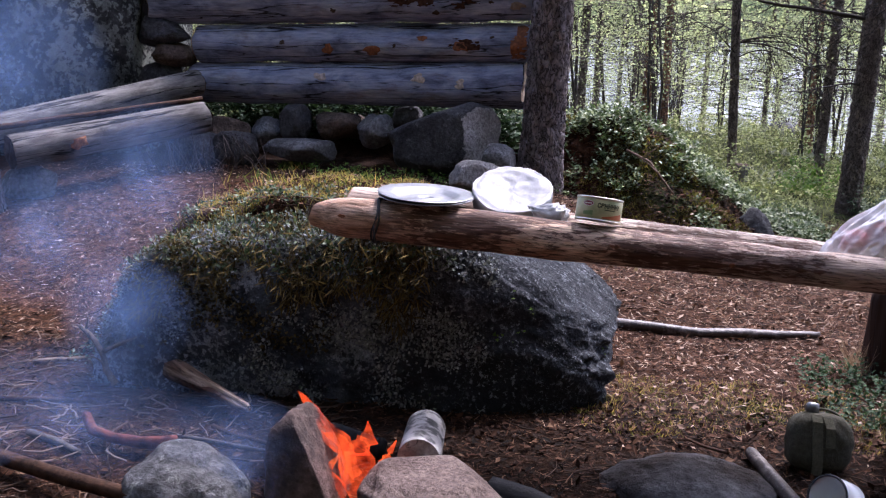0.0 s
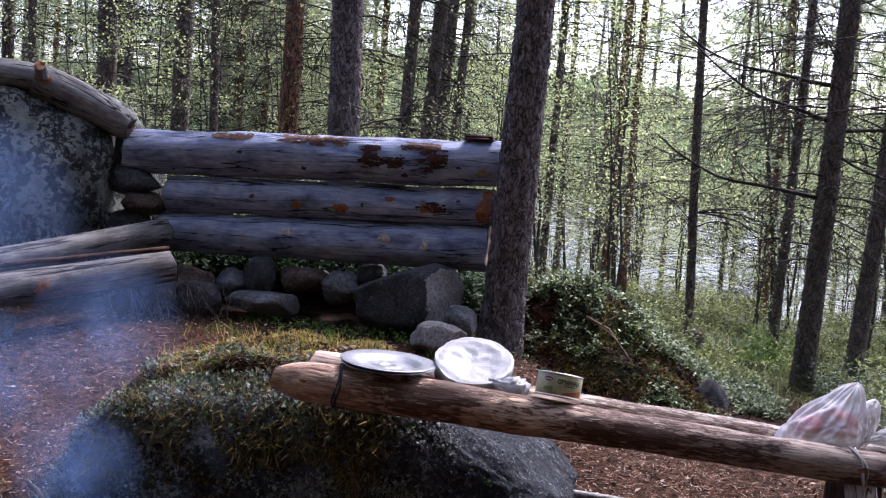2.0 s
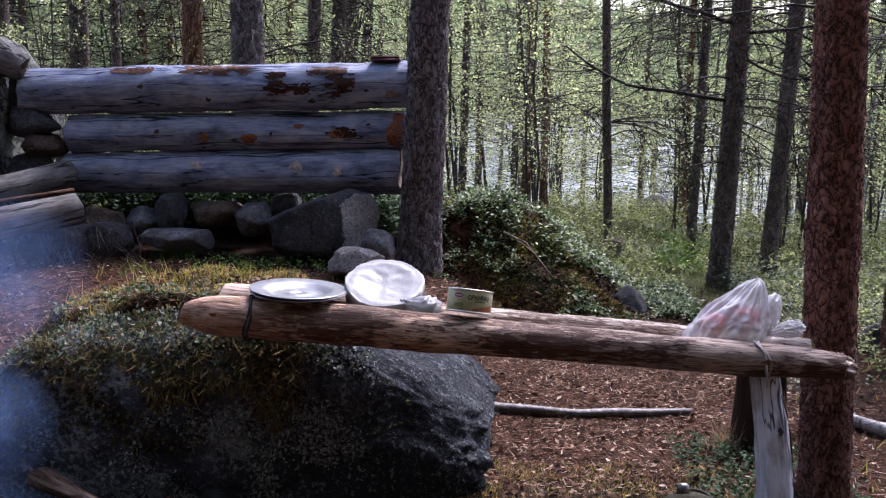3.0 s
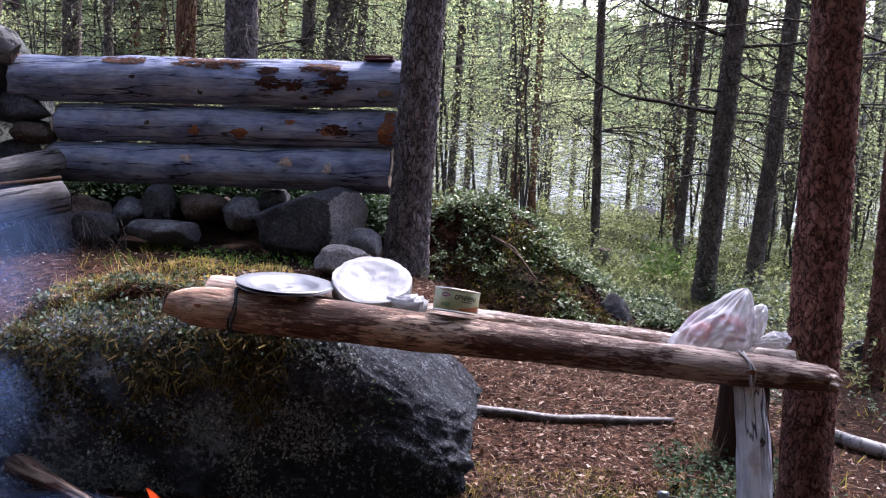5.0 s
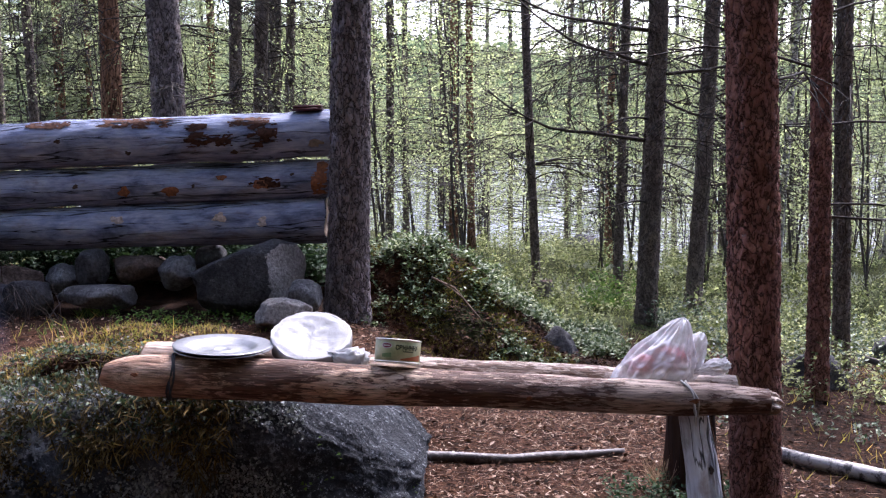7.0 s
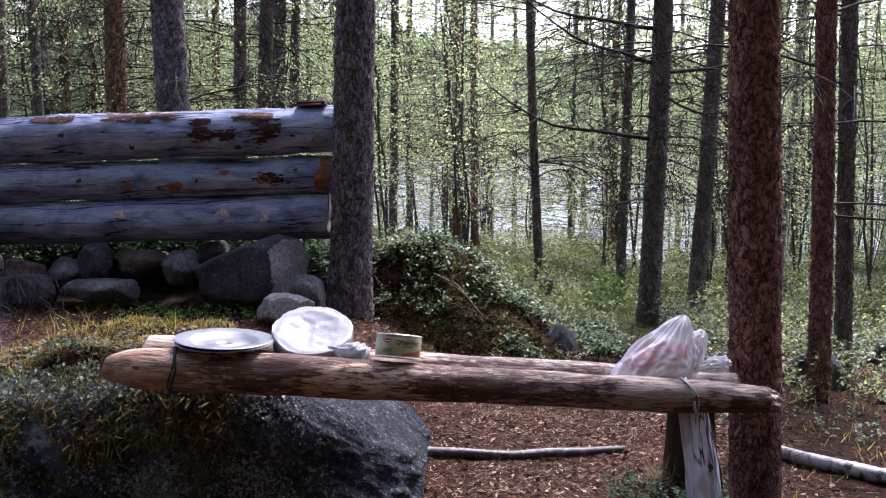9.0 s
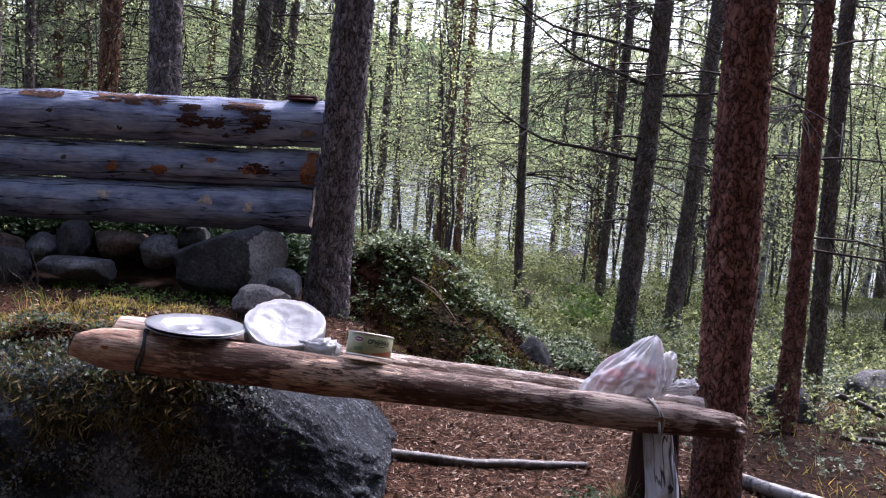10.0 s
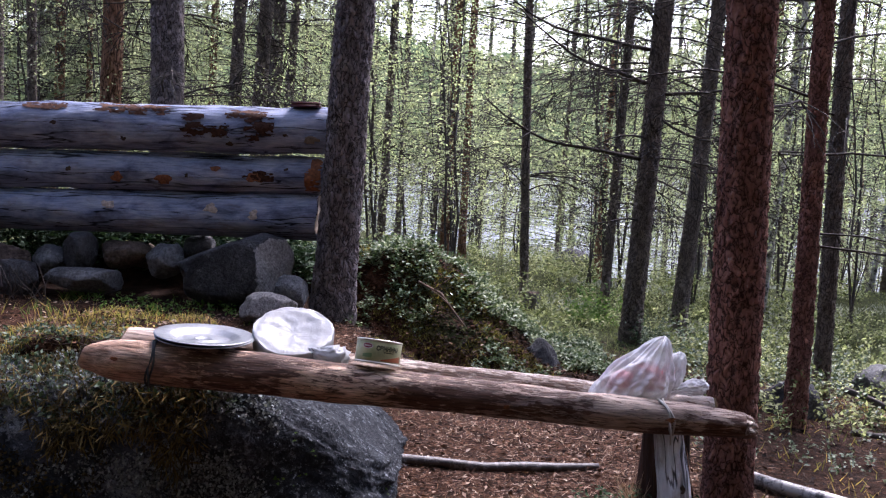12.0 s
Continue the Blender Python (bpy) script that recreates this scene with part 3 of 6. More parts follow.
# ---- logs ----
def log_thing(name, a, b, r0, r1, mat, end_mat, label, category, group="", bow=0.0, rough=0.10, seed=0, sides=28, rings=48, knots=(), patches=(), parent=None, jag=0.012, ragged=0.45, blunt=0.0, tip=0.0, waves=1.2):
    """A log from a to b. Its own x runs along it; knots: (along 0..1, angle, size, material); patches: (along, angle, length, width)."""
    a, b = Vector(a), Vector(b)
    d = b - a
    L = d.length
    turn = d.to_track_quat("X", "Z").to_matrix().to_4x4()

    def radius(u, w, lift=0.0):
        o = Vector((u * L * waves + seed * 7.3, math.cos(w) * 0.8, math.sin(w) * 0.8))
        r = (r0 + (r1 - r0) * u) * (1 + rough * 0.6 * noise.noise(o) + rough * 0.35 * noise.noise(o * 3.1))
        for ku, kw, ks, *_ in knots:
            dw = (w - kw + math.pi) % (2 * math.pi) - math.pi
            r += 0.25 * ks * math.exp(-(((u - ku) * L) ** 2 + (dw * r0) ** 2) / (2 * ks * ks))
        return (r + lift) * (1 - blunt * (1 - min(1.0, u / 0.06)) ** 2) * (1 - tip * (1 - min(1.0, (1 - u) / 0.16)) ** 2)

    def at(u, w, lift=0.0):
        r = radius(u, w, lift)
        return Vector((u * L, -r * math.cos(w), r * math.sin(w) + bow * math.sin(math.pi * u)))

    g = Geo()
    for i in range(rings + 1):
        u = i / rings
        for k in range(sides):
            p = at(u, 2 * math.pi * k / sides)
            if i in (0, rings):
                p.x += jag * noise.noise(p * 18 + Vector((seed, 0, 0)))
                p.y, p.z = p.y * 0.965, p.z * 0.965
            g.v.append(p)
    for i in range(rings):
        for k in range(sides):
            a0, b0 = i * sides + k, i * sides + (k + 1) % sides
            g.f.append((a0, a0 + sides, b0 + sides, b0))
    ob = new(name, g.mesh(name, mat))
    ob.matrix_basis = Matrix.Translation(a) @ turn
    if parent:
        ob.parent = parent
        tagged(ob, label)
    else:
        tagged(ob, label, category, group)
    for u, flip in ((0.0, True), (1.0, False)):
        e = Geo()
        x = u * L + (-0.003 if flip else 0.003)
        for rr in (1.0, 0.66, 0.33):
            for k in range(sides):
                p = at(u, 2 * math.pi * k / sides)
                e.v.append(Vector((x + jag * noise.noise(p * 18 + Vector((seed, 0, 0))) + 0.004 * noise.noise(p * 60 * rr), p.y * 0.965 * rr, p.z * 0.965 * rr)))
        e.v.append(Vector((x, 0, 0)))
        for j in range(2):
            for k in range(sides):
                q = (j * sides + k, j * sides + (k + 1) % sides, j * sides + sides + (k + 1) % sides, j * sides + sides + k)
                e.f.append(q if flip else q[::-1])
        for k in range(sides):
            q = (2 * sides + k, 2 * sides + (k + 1) % sides, 3 * sides)
            e.f.append(q if flip else q[::-1])
        part("end_face", e, end_mat, ob, "sawn end grain")
    for ku, kw, ks, kmat in knots:
        kb = Geo()
        m = 14
        for ring, lift in ((1.0, 0.0025), (0.75, 0.0045), (0.45, 0.003)):
            for k in range(m):
                w = 2 * math.pi * k / m
                j = 0.85 + 0.75 * noise.noise(Vector((math.cos(w) * 1.3, math.sin(w) * 1.3, ku * 40 + seed))) + 0.3 * noise.noise(Vector((math.cos(w) * 4, math.sin(w) * 4, ku * 40 + seed)))
                kb.v.append(at(ku + ks * ring * j * 1.6 * math.cos(w) / L, kw + ks * ring * j * math.sin(w) / r0, lift))
        kb.v.append(at(ku, kw, 0.0025))
        for j in range(2):
            kb.f += [(j * m + k, j * m + (k + 1) % m, j * m + m + (k + 1) % m, j * m + m + k) for k in range(m)]
        kb.f += [(2 * m + k, 2 * m + (k + 1) % m, 3 * m) for k in range(m)]
        part("knot", kb, kmat, ob)
    for pu, pw, pl, pwid, *pmat in patches:
        pg = Geo()
        nu, nw = 150, 52
        ids = {}

        def vid(i, j):
            if (i, j) not in ids:
                ids[i, j] = len(pg.v)
                pg.v.append(at(pu + (i / nu - 0.5) * pl / L, pw + (j / nw - 0.5) * pwid / r0, 0.0035))
            return ids[i, j]

        for i in range(nu):
            for j in range(nw):
                u, v = (i + 0.5) / nu * 2 - 1, (j + 0.5) / nw * 2 - 1
                n_ = noise.noise(Vector((u * pl * 10, v * pwid * 30, seed + pu * 31))) + 0.6 * noise.noise(Vector((u * pl * 30, v * pwid * 80, seed)))
                if 0.8 * (u * u + v * v) + 1.5 * n_ < ragged:
                    pg.f.append((vid(i, j), vid(i + 1, j), vid(i + 1, j + 1), vid(i, j + 1)))
        if pg.f:
            tagged(part("bark_patch", pg, pmat[0] if pmat else BARK_RED, ob, "flaking red-brown inner bark"), kind="stuff")
    return ob


# the side of a log that faces the clearing; angles grow upwards
FACE = 0.0
log_thing("wall_log", (-2.20, 4.66, 0.955), (-0.46, 4.56, 1.012), 0.103, 0.098, GREY_LOG, END_GREY,
          "blue-grey weathered top log of the shelter's back wall", "log", "shelter wall logs", seed=1, rough=0.2, waves=2.4, rings=90, sides=36,
          knots=((0.76, FACE - 0.6, 0.014, END_DARK), (0.965, FACE - 0.35, 0.020, END_GREY), (0.50, FACE - 0.5, 0.010, END_DARK), (0.33, FACE + 0.1, 0.009, END_DARK), (0.90, FACE - 0.2, 0.008, END_DARK)),
          ragged=0.62, patches=((0.52, 0.95, 0.34, 0.08, BARK_TAN), (0.70, -0.05, 0.22, 0.065), (0.835, 0.12, 0.13, 0.12), (0.67, 0.5, 0.10, 0.045), (0.80, 0.75, 0.18, 0.06, BARK_TAN), (0.30, 0.9, 0.2, 0.05, BARK_TAN)))
log_thing("wall_log", (-1.99, 4.65, 0.770), (-0.475, 4.55, 0.822), 0.084, 0.082, GREY_LOG, KNOT,
          "blue-grey weathered middle log of the shelter's back wall", "log", "shelter wall logs", seed=2, rough=0.2, waves=2.4, rings=90, sides=36,
          knots=((0.42, FACE - 0.3, 0.020, KNOT), (0.55, FACE - 0.35, 0.024, KNOT), (0.70, FACE + 0.25, 0.018, KNOT), (0.81, FACE - 0.1, 0.024, KNOT), (0.28, FACE + 0.1, 0.011, END_DARK), (0.62, FACE - 0.1, 0.007, END_DARK), (0.90, FACE + 0.3, 0.007, END_DARK)),
          ragged=0.62, patches=((0.82, -0.05, 0.14, 0.05), (0.975, -0.3, 0.07, 0.12, KNOT), (0.985, 0.5, 0.05, 0.08, KNOT)))
log_thing("wall_log", (-2.03, 4.65, 0.592), (-0.49, 4.55, 0.642), 0.090, 0.097, GREY_LOG, END_GREY,
          "blue-grey weathered bottom log of the shelter's back wall", "log", "shelter wall logs", seed=3, rough=0.2, waves=2.4, rings=90, sides=36,
          knots=((0.42, FACE + 0.4, 0.022, KNOT_PALE), (0.705, FACE + 0.35, 0.024, KNOT_PALE), (0.83, FACE + 0.1, 0.018, KNOT_PALE)))
log_thing("roof_log", (-3.25, 4.46, 1.29), (-2.50, 4.57, 1.235), 0.076, 0.072, OLD_LOG, END_DARK,
          "grey log resting on the lichen-covered rock", "log", seed=4, rough=0.2, tip=0.3)
log_thing("roof_log", (-2.63, 4.56, 1.243), (-2.185, 4.60, 1.052), 0.086, 0.070, OLD_LOG, END_DARK,
          "short grey sloping log ending over the wall's top log", "log", seed=8, bow=0.015, rough=0.2, blunt=0.3, tip=0.2, jag=0.03,
          knots=((0.10, FACE + 0.40, 0.030, KNOT),))
# Shadow at its far end is painted as the dark end face.
log_thing("floor_log", (-2.32, 3.60, 0.385), (-1.785, 4.185, 0.488), 0.068, 0.064, FLOOR_LOG, END_DARK,
          "pale grey log lying along the shelter's side", "log", seed=5, knots=((0.3, FACE, 0.024, KNOT),))
log_thing("floor_log", (-2.50, 3.62, 0.44), (-1.95, 4.50, 0.605), 0.058, 0.056, OLD_LOG, END_GREY,
          "grey barked log lying behind the paler one", "log", seed=6)

log_thing("branch_stub", (-2.560, 4.475, 1.262), (-2.548, 4.430, 1.300), 0.030, 0.024, OLD_LOG, KNOT, "short sawn branch stub with an orange cut on the roof log", "branch stub", seed=9, rough=0.3, rings=10)

# ---- the bench ----
bench = thing("log_bench", "rough bench of peeled logs resting on the boulder and a post", "bench")
log_thing("front_rail", (-0.715, 2.265, 0.488), (0.690, 2.162, 0.442), 0.048, 0.032, PEELED, PALE_LOG, "peeled reddish-brown front log", "", parent=bench, seed=11, rough=0.24, waves=3.5, jag=0.04, blunt=0.35, tip=0.18, rings=120, sides=40,
          knots=((0.47, 0.2, 0.008, KNOT), (0.045, 0.25, 0.007, KNOT), (0.64, -0.1, 0.006, KNOT), (0.88, 0.1, 0.007, KNOT)))
rs = random.Random(4)
for k in range(16):
    w, rad, long_ = rs.uniform(0, 6.283), rs.uniform(0.0, 0.022), rs.uniform(0.008, 0.032)
    root = Vector((0.678, 2.163 - rad * math.cos(w), 0.4425 + rad * math.sin(w)))
    part("splinter", Geo().tube([root, root + Vector((long_ * 0.6, 0, -0.002)), root + Vector((long_, 0.002, -0.003 - 0.004 * rs.random()))], [0.011, 0.008, 0.002], 6, True, 0.5, k), PEELED_PALE, bench, "broken wood splinter")
log_thing("rear_rail", (-0.68, 2.395, 0.491), (0.66, 2.345, 0.429), 0.043, 0.030, PEELED_PALE, CUT_WOOD, "pale peeled rear log", "", parent=bench, seed=12, rough=0.24, waves=3.5, rings=90)
log_thing("middle_pole", (-0.2, 2.295, 0.474), (0.62, 2.25, 0.434), 0.022, 0.020, PEELED_PALE, CUT_WOOD, "thin peeled pole between the rails", "", parent=bench, seed=13, rough=0.15)


# ---- rocks ----
def rock(name, at, size, mat, label, category="stone", seed=0, amp=0.18, flat=1.0, sub=4, power=2.0, turn=0.0, group="", cuts=(), facets=0, soften=0.92, shape=None):
    rf = random.Random(seed)
    cuts = list(cuts) + [(rf.gauss(0, 1), rf.gauss(0, 1), rf.gauss(0, 1), rf.uniform(0.72, 0.95)) for _ in range(facets)]
    bm = bmesh.new()
    bmesh.ops.create_icosphere(bm, subdivisions=sub, radius=1)
    off = Vector((seed * 3.7, seed * 1.9, seed * 5.3))
    for v in bm.verts:
        p = v.co.normalized()
        k = (abs(p.x) ** power + abs(p.y) ** power + abs(p.z) ** power) ** (-1 / power)
        q = p * k
        q *= 1 + amp * noise.noise(p * 1.3 + off) + amp * 0.5 * noise.noise(p * 3.1 + off) + amp * 0.16 * noise.noise(p * 9 + off)
        for nx, ny, nz, dist in cuts:
            c = Vector((nx, ny, nz)).normalized()
            over = q.dot(c) - dist
            if over > 0:
                q -= c * over * soften
        q = shape(q) if shape else q
        v.co = Vector((q.x * size[0], q.y * size[1], q.z * size[2]))
    return solid(name, bm, mat, label, category, at, (0, 0, turn), group)


def rounded_end(q):
    """The boulder's end slopes down in a round brow."""
    u = max(0.0, (q.x - 0.30) / 0.72)
    ridge = abs(noise.noise(q * 3.2 + Vector((4, 0, 0))))
    q = q * (1 + 0.020 * (0.3 - ridge) + 0.022 * noise.noise(q * 8) + 0.012 * noise.noise(q * 19) + 0.006 * noise.noise(q * 42))
    front = -abs(q.y) ** 0.36 if q.y < 0 else q.y
    return Vector((q.x, front * (1 + 0.32 * max(0.0, -q.x) ** 2) if q.y < 0 else q.y, q.z * (1 - 0.62 * min(1.0, u) ** 1.7) if q.z > 0 else q.z))


rock("boulder", (-0.695, 2.80, 0.10), (0.645, 0.43, 0.325), BOULDER, "dark lichen-spotted boulder that carries the bench", "boulder", 3, 0.12, sub=7, power=2.5, cuts=((-0.3, -0.25, -1, 0.85),), soften=0.92, shape=rounded_end)
rock("boulder", (-2.98, 4.80, 0.60), (0.73, 0.60, 0.64), BIG_ROCK, "large grey lichen-covered rock at the shelter's end", "boulder", 5, 0.16, sub=5, power=3)


# ---- trees ----
def pine_trunk(h, r0, r1, lean=(0, 0), seed=0, sides=20, rings=30, rough=0.10, flare=0.35):
    g = Geo()
    pts, rad = [], []
    for i in range(rings + 1):
        u = i / rings
        z = h * u ** 1.25
        pts.append((lean[0] * z + 0.015 * h * 0.1 * math.sin(z * 0.9 + seed), lean[1] * z + 0.01 * math.cos(z * 0.7 + seed), z - 0.06))
        rad.append(r0 + (r1 - r0) * z / h + flare * r0 * math.exp(-z / (1.6 * r0 + 0.03)))
    return g.tube(pts, rad, sides, True, rough, seed)


def plated_trunk(h, r0, r1, lean, seed, cell=(0.028, 0.055), depth=0.007, top=2.7, sides=72, step=0.013, flare=0.35):
    """A near trunk whose bark plates stand proud of the furrows between them."""
    g = Geo()
    zs = list(np.arange(0, top, step)) + list(np.linspace(top, h, 14))
    for z in zs:
        cx, cy = lean[0] * z + 0.015 * h * 0.1 * math.sin(z * 0.9 + seed), lean[1] * z + 0.01 * math.cos(z * 0.7 + seed)
        r = r0 + (r1 - r0) * z / h + flare * r0 * math.exp(-z / (1.6 * r0 + 0.03))
        for k in range(sides):
            w = 2 * math.pi * k / sides
            o = Vector((math.cos(w), math.sin(w), 0))
            q = Vector((o.x * r / cell[0], o.y * r / cell[0], z / cell[1] + seed))
            q += 0.5 * noise.noise_vector(q * 0.6)
            near = noise.voronoi(q)[0]
            furrow = min(1.0, (near[1] - near[0]) / 0.35)
            rr = r * (1 + 0.07 * noise.noise(o * 1.3 + Vector((seed, 0, z * 2)))) + depth * (furrow - 0.7) + 0.35 * depth * noise.noise(q * 2.1)
            g.v.append(Vector((cx + o.x * rr, cy + o.y * rr, z - 0.06)))
    for i in range(len(zs) - 1):
        for k in range(sides):
            a, b = i * sides + k, i * sides + (k + 1) % sides
            g.f.append((a, b, b + sides, a + sides))
    return g


def branches(g, h0, h1, count, length, trunk_r, seed, droop=0.15, twigs=13, thick=0.0052):
    """Dead side branches with forked twigs. Returns the tips."""
    rnd = random.Random(seed)
    tips = []
    for _ in range(count):
        z, w, L = rnd.uniform(h0, h1), rnd.uniform(0, 6.283), length * rnd.uniform(0.4, 1.1)
        d = Vector((math.cos(w), math.sin(w), rnd.uniform(-0.1, 0.45)))
        p, pts = Vector((math.cos(w) * trunk_r * 0.7, math.sin(w) * trunk_r * 0.7, z)), []
        for i in range(6):
            pts.append(p.copy())
            p = p + d * L / 5
            d += Vector((rnd.uniform(-0.18, 0.18), rnd.uniform(-0.18, 0.18), rnd.uniform(-0.2, 0.1) - droop * 0.4))
            d.normalize()
        fat = thick * rnd.uniform(0.6, 1.4)
        g.tube(pts, [fat * (1 - 0.16 * i) for i in range(6)], 4, False)
        tips.append(pts[-1])
        for _ in range(twigs):
            s = rnd.randint(1, 5)
            q, e = pts[s].copy(), (d + Vector((rnd.uniform(-1, 1), rnd.uniform(-1, 1), rnd.uniform(-0.7, 0.4)))).normalized()
            tw = [q, q + e * L * 0.16, q + e * L * 0.3 + Vector((rnd.uniform(-0.04, 0.04), rnd.uniform(-0.04, 0.04), -0.04 * L))]
            g.tube(tw, [thick * 0.5, thick * 0.4, thick * 0.2], 3, False)
            tips.append(tw[-1])
    return tips


def needles(g, p, rnd, size=0.09, count=14):
    for _ in range(count):
        d = Vector((rnd.gauss(0, 1), rnd.gauss(0, 1), rnd.gauss(0.3, 1))).normalized() * size * rnd.uniform(0.6, 1.2)
        g.blade(p, d, size * 0.10)


def leaves(g, p, rnd, spread, count, size):
    for _ in range(count):
        q = Vector(p) + Vector((rnd.gauss(0, spread), rnd.gauss(0, spread), rnd.gauss(0, spread)))
        d = Vector((rnd.gauss(0, 1), rnd.gauss(0, 1), rnd.gauss(-0.5, 0.6)))
        g.leaf(q, d, Vector((rnd.gauss(0, 0.6), rnd.gauss(0, 0.6), 1)), size * rnd.uniform(0.7, 1.2), size * 0.7)


def pine(name, label, h=11, r=0.09, mat=PINE_BARK, seed=0, lean=(0, 0), dead=(0.9, 4.0, 26, 0.9), live=None, rings=30, flare=0.35, plates=None):
    ob = thing(name, label, "tree", group="forest trees")
    part("trunk", plated_trunk(h, r, r * 0.35, lean, seed, *plates, flare=flare) if plates else pine_trunk(h, r, r * 0.35, lean, seed, rings=rings, flare=flare), mat, ob)
    if dead:
        g = Geo()
        branches(g, dead[0], dead[1], dead[2], dead[3], r, seed + 50)
        for i, v in enumerate(g.v):
            g.v[i] = Vector((v[0] + lean[0] * v[2], v[1] + lean[1] * v[2], v[2]))
        tagged(part("twig_mass", g, TWIG, ob, "bare dead lower branches"), kind="stuff")
    rnd = random.Random(seed + 99)
    lo, hi, count, reach = live or (5.0, h, 40, 1.4)
    gb, gn = Geo(), Geo()
    for _ in range(count):
        z = rnd.uniform(lo, hi)
        k = reach * (1.15 - 0.8 * (z - lo) / (hi - lo + 0.01)) * rnd.uniform(0.6, 1.1)
        w = rnd.uniform(0, 6.283)
        d = Vector((math.cos(w), math.sin(w), rnd.uniform(-0.05, 0.35)))
        p0 = Vector((lean[0] * z, lean[1] * z, z))
        pts = [p0 + d * k * s + Vector((0, 0, -0.12 * k * s * s)) for s in (0, 0.35, 0.7, 1.0)]
        gb.tube(pts, [0.011, 0.008, 0.005, 0.002], 3, False)
        for s in range(9):
            t = rnd.uniform(0.3, 1.0)
            q = p0 + d * k * t + Vector((rnd.gauss(0, 0.16 * k), rnd.gauss(0, 0.16 * k), rnd.gauss(-0.04, 0.07 * k)))
            needles(gn, q, rnd, 0.13, 10)
    tagged(part("limb_wood", gb, TWIG, ob), kind="stuff")
    tagged(part("crown", gn, NEEDLE, ob, "dark green pine needles", smooth=False), kind="stuff")
    return ob


def sapling(name, label, h=2.6, seed=0, stems=3, leaf=0.026, per=44, bark_mat=GREY_STICK):
    ob = thing(name, label, "tree", group="birch saplings")
    rnd = random.Random(seed)
    gs, gl = Geo(), Geo()
    for s in range(stems):
        w, tilt = rnd.uniform(0, 6.283), rnd.uniform(0.02, 0.16)
        top = h * rnd.uniform(0.7, 1.1)
        pts = [Vector((math.cos(w) * tilt * top * u, math.sin(w) * tilt * top * u, top * u)) + Vector((rnd.gauss(0, 0.02), rnd.gauss(0, 0.02), 0)) for u in (0, 0.2, 0.4, 0.6, 0.8, 1)]
        part("stem", Geo().tube(pts, [0.012, 0.011, 0.009, 0.007, 0.005, 0.002], 5, False), bark_mat, ob)
        for _ in range(int(8 * h)):
            u = rnd.uniform(0.12, 1)
            i = min(4, int(u * 5))
            p = pts[i].lerp(pts[i + 1], u * 5 - i)
            a = rnd.uniform(0, 6.283)
            L = h * 0.46 * (1.15 - u) * rnd.uniform(0.5, 1.4) + 0.16
            d = Vector((math.cos(a), math.sin(a), rnd.uniform(-0.05, 0.4))).normalized()
            gs.tube([p, p + d * L * 0.5, p + d * L - Vector((0, 0, 0.06 * L))], [0.0028, 0.002, 0.001], 3, False)
            for _ in range(4):
                q = p + d * L * rnd.uniform(0.35, 1.05) + Vector((rnd.gauss(0, 0.07), rnd.gauss(0, 0.07), rnd.gauss(0, 0.03)))
                leaves(gl, q, rnd, 0.055, per // 4, leaf)
    tagged(part("twig_wood", gs, bark_mat, ob), kind="stuff")
    tagged(part("foliage", gl, LEAF, ob, "light green leaves", smooth=False), kind="stuff")
    return ob


def plant(ob, x, y, turn=0, sink=0.03, scale=1.0):
    return copy_thing(ob, pose(x, y, height(x, y) - sink, 0, 0, turn) @ Matrix.Scale(scale, 4))


def put(ob, x, y, turn=0, sink=0.03):
    ob.matrix_basis = pose(x, y, height(x, y) - sink, 0, 0, turn)
    return ob


# the pine at the wall's end and the red pine at the bench
put(pine("pine_tree", "grey-brown pine trunk at the end of the log wall", 12, 0.088, PINE_BARK, 21, (0.045, 0.0), (2.0, 5, 14, 0.9), plates=((0.030, 0.055), 0.008)), -0.425, 4.45)
put(pine("pine_tree", "reddish flaky-barked pine beside the bench's end", 13, 0.062, RED_BARK, 22, (-0.02, 0.0), (2.2, 5, 14, 0.9), flare=0.15, plates=((0.017, 0.028), 0.006)), 0.765, 2.50)
put(pine("pine_tree", "grey pine trunk beside the floor log", 12, 0.11, PINE_BARK, 23, (-0.04, 0.0), None), -2.42, 3.5)

# the standing pines that can be told apart: x, y, radius, lean, bark, first dead branch
STAND = [
    (-2.17, 7.0, 0.071, -0.003, WARM_BARK), (-1.45, 5.7, 0.094, -0.026, PINE_BARK), (-1.61, 8.0, 0.051, 0.045, FAR_BARK),
    (-1.44, 8.2, 0.059, 0.047, FAR_BARK), (-1.57, 10.0, 0.059, 0.023, FAR_BARK), (-1.31, 9.0, 0.043, 0.026, FAR_BARK),
    (-0.49, 10.0, 0.040, -0.001, FAR_BARK), (-0.03, 14.0, 0.030, 0.005, FAR_BARK), (0.10, 12.0, 0.054, 0.020, WARM_BARK),
    (0.31, 12.0, 0.045, 0.008, WARM_BARK), (0.68, 7.5, 0.032, -0.039, FAR_BARK), (1.77, 15.0, 0.032, 0.009, FAR_BARK),
    (1.35, 8.0, 0.036, 0.003, FAR_BARK), (1.20, 6.2, 0.063, 0.018, FAR_BARK), (1.64, 7.0, 0.056, 0.055, FAR_BARK),
    (1.53, 4.3, 0.046, -0.006, RED_BARK), (1.98, 5.2, 0.044, -0.008, FAR_BARK), (-3.91, 8.0, 0.085, -0.03, FAR_BARK),
    (-3.32, 8.0, 0.077, -0.02, FAR_BARK), (-3.61, 9.5, 0.046, -0.03, FAR_BARK), (-5.19, 9.0, 0.043, -0.005, FAR_BARK), (-4.82, 8.0, 0.053, 0.0, FAR_BARK),
]
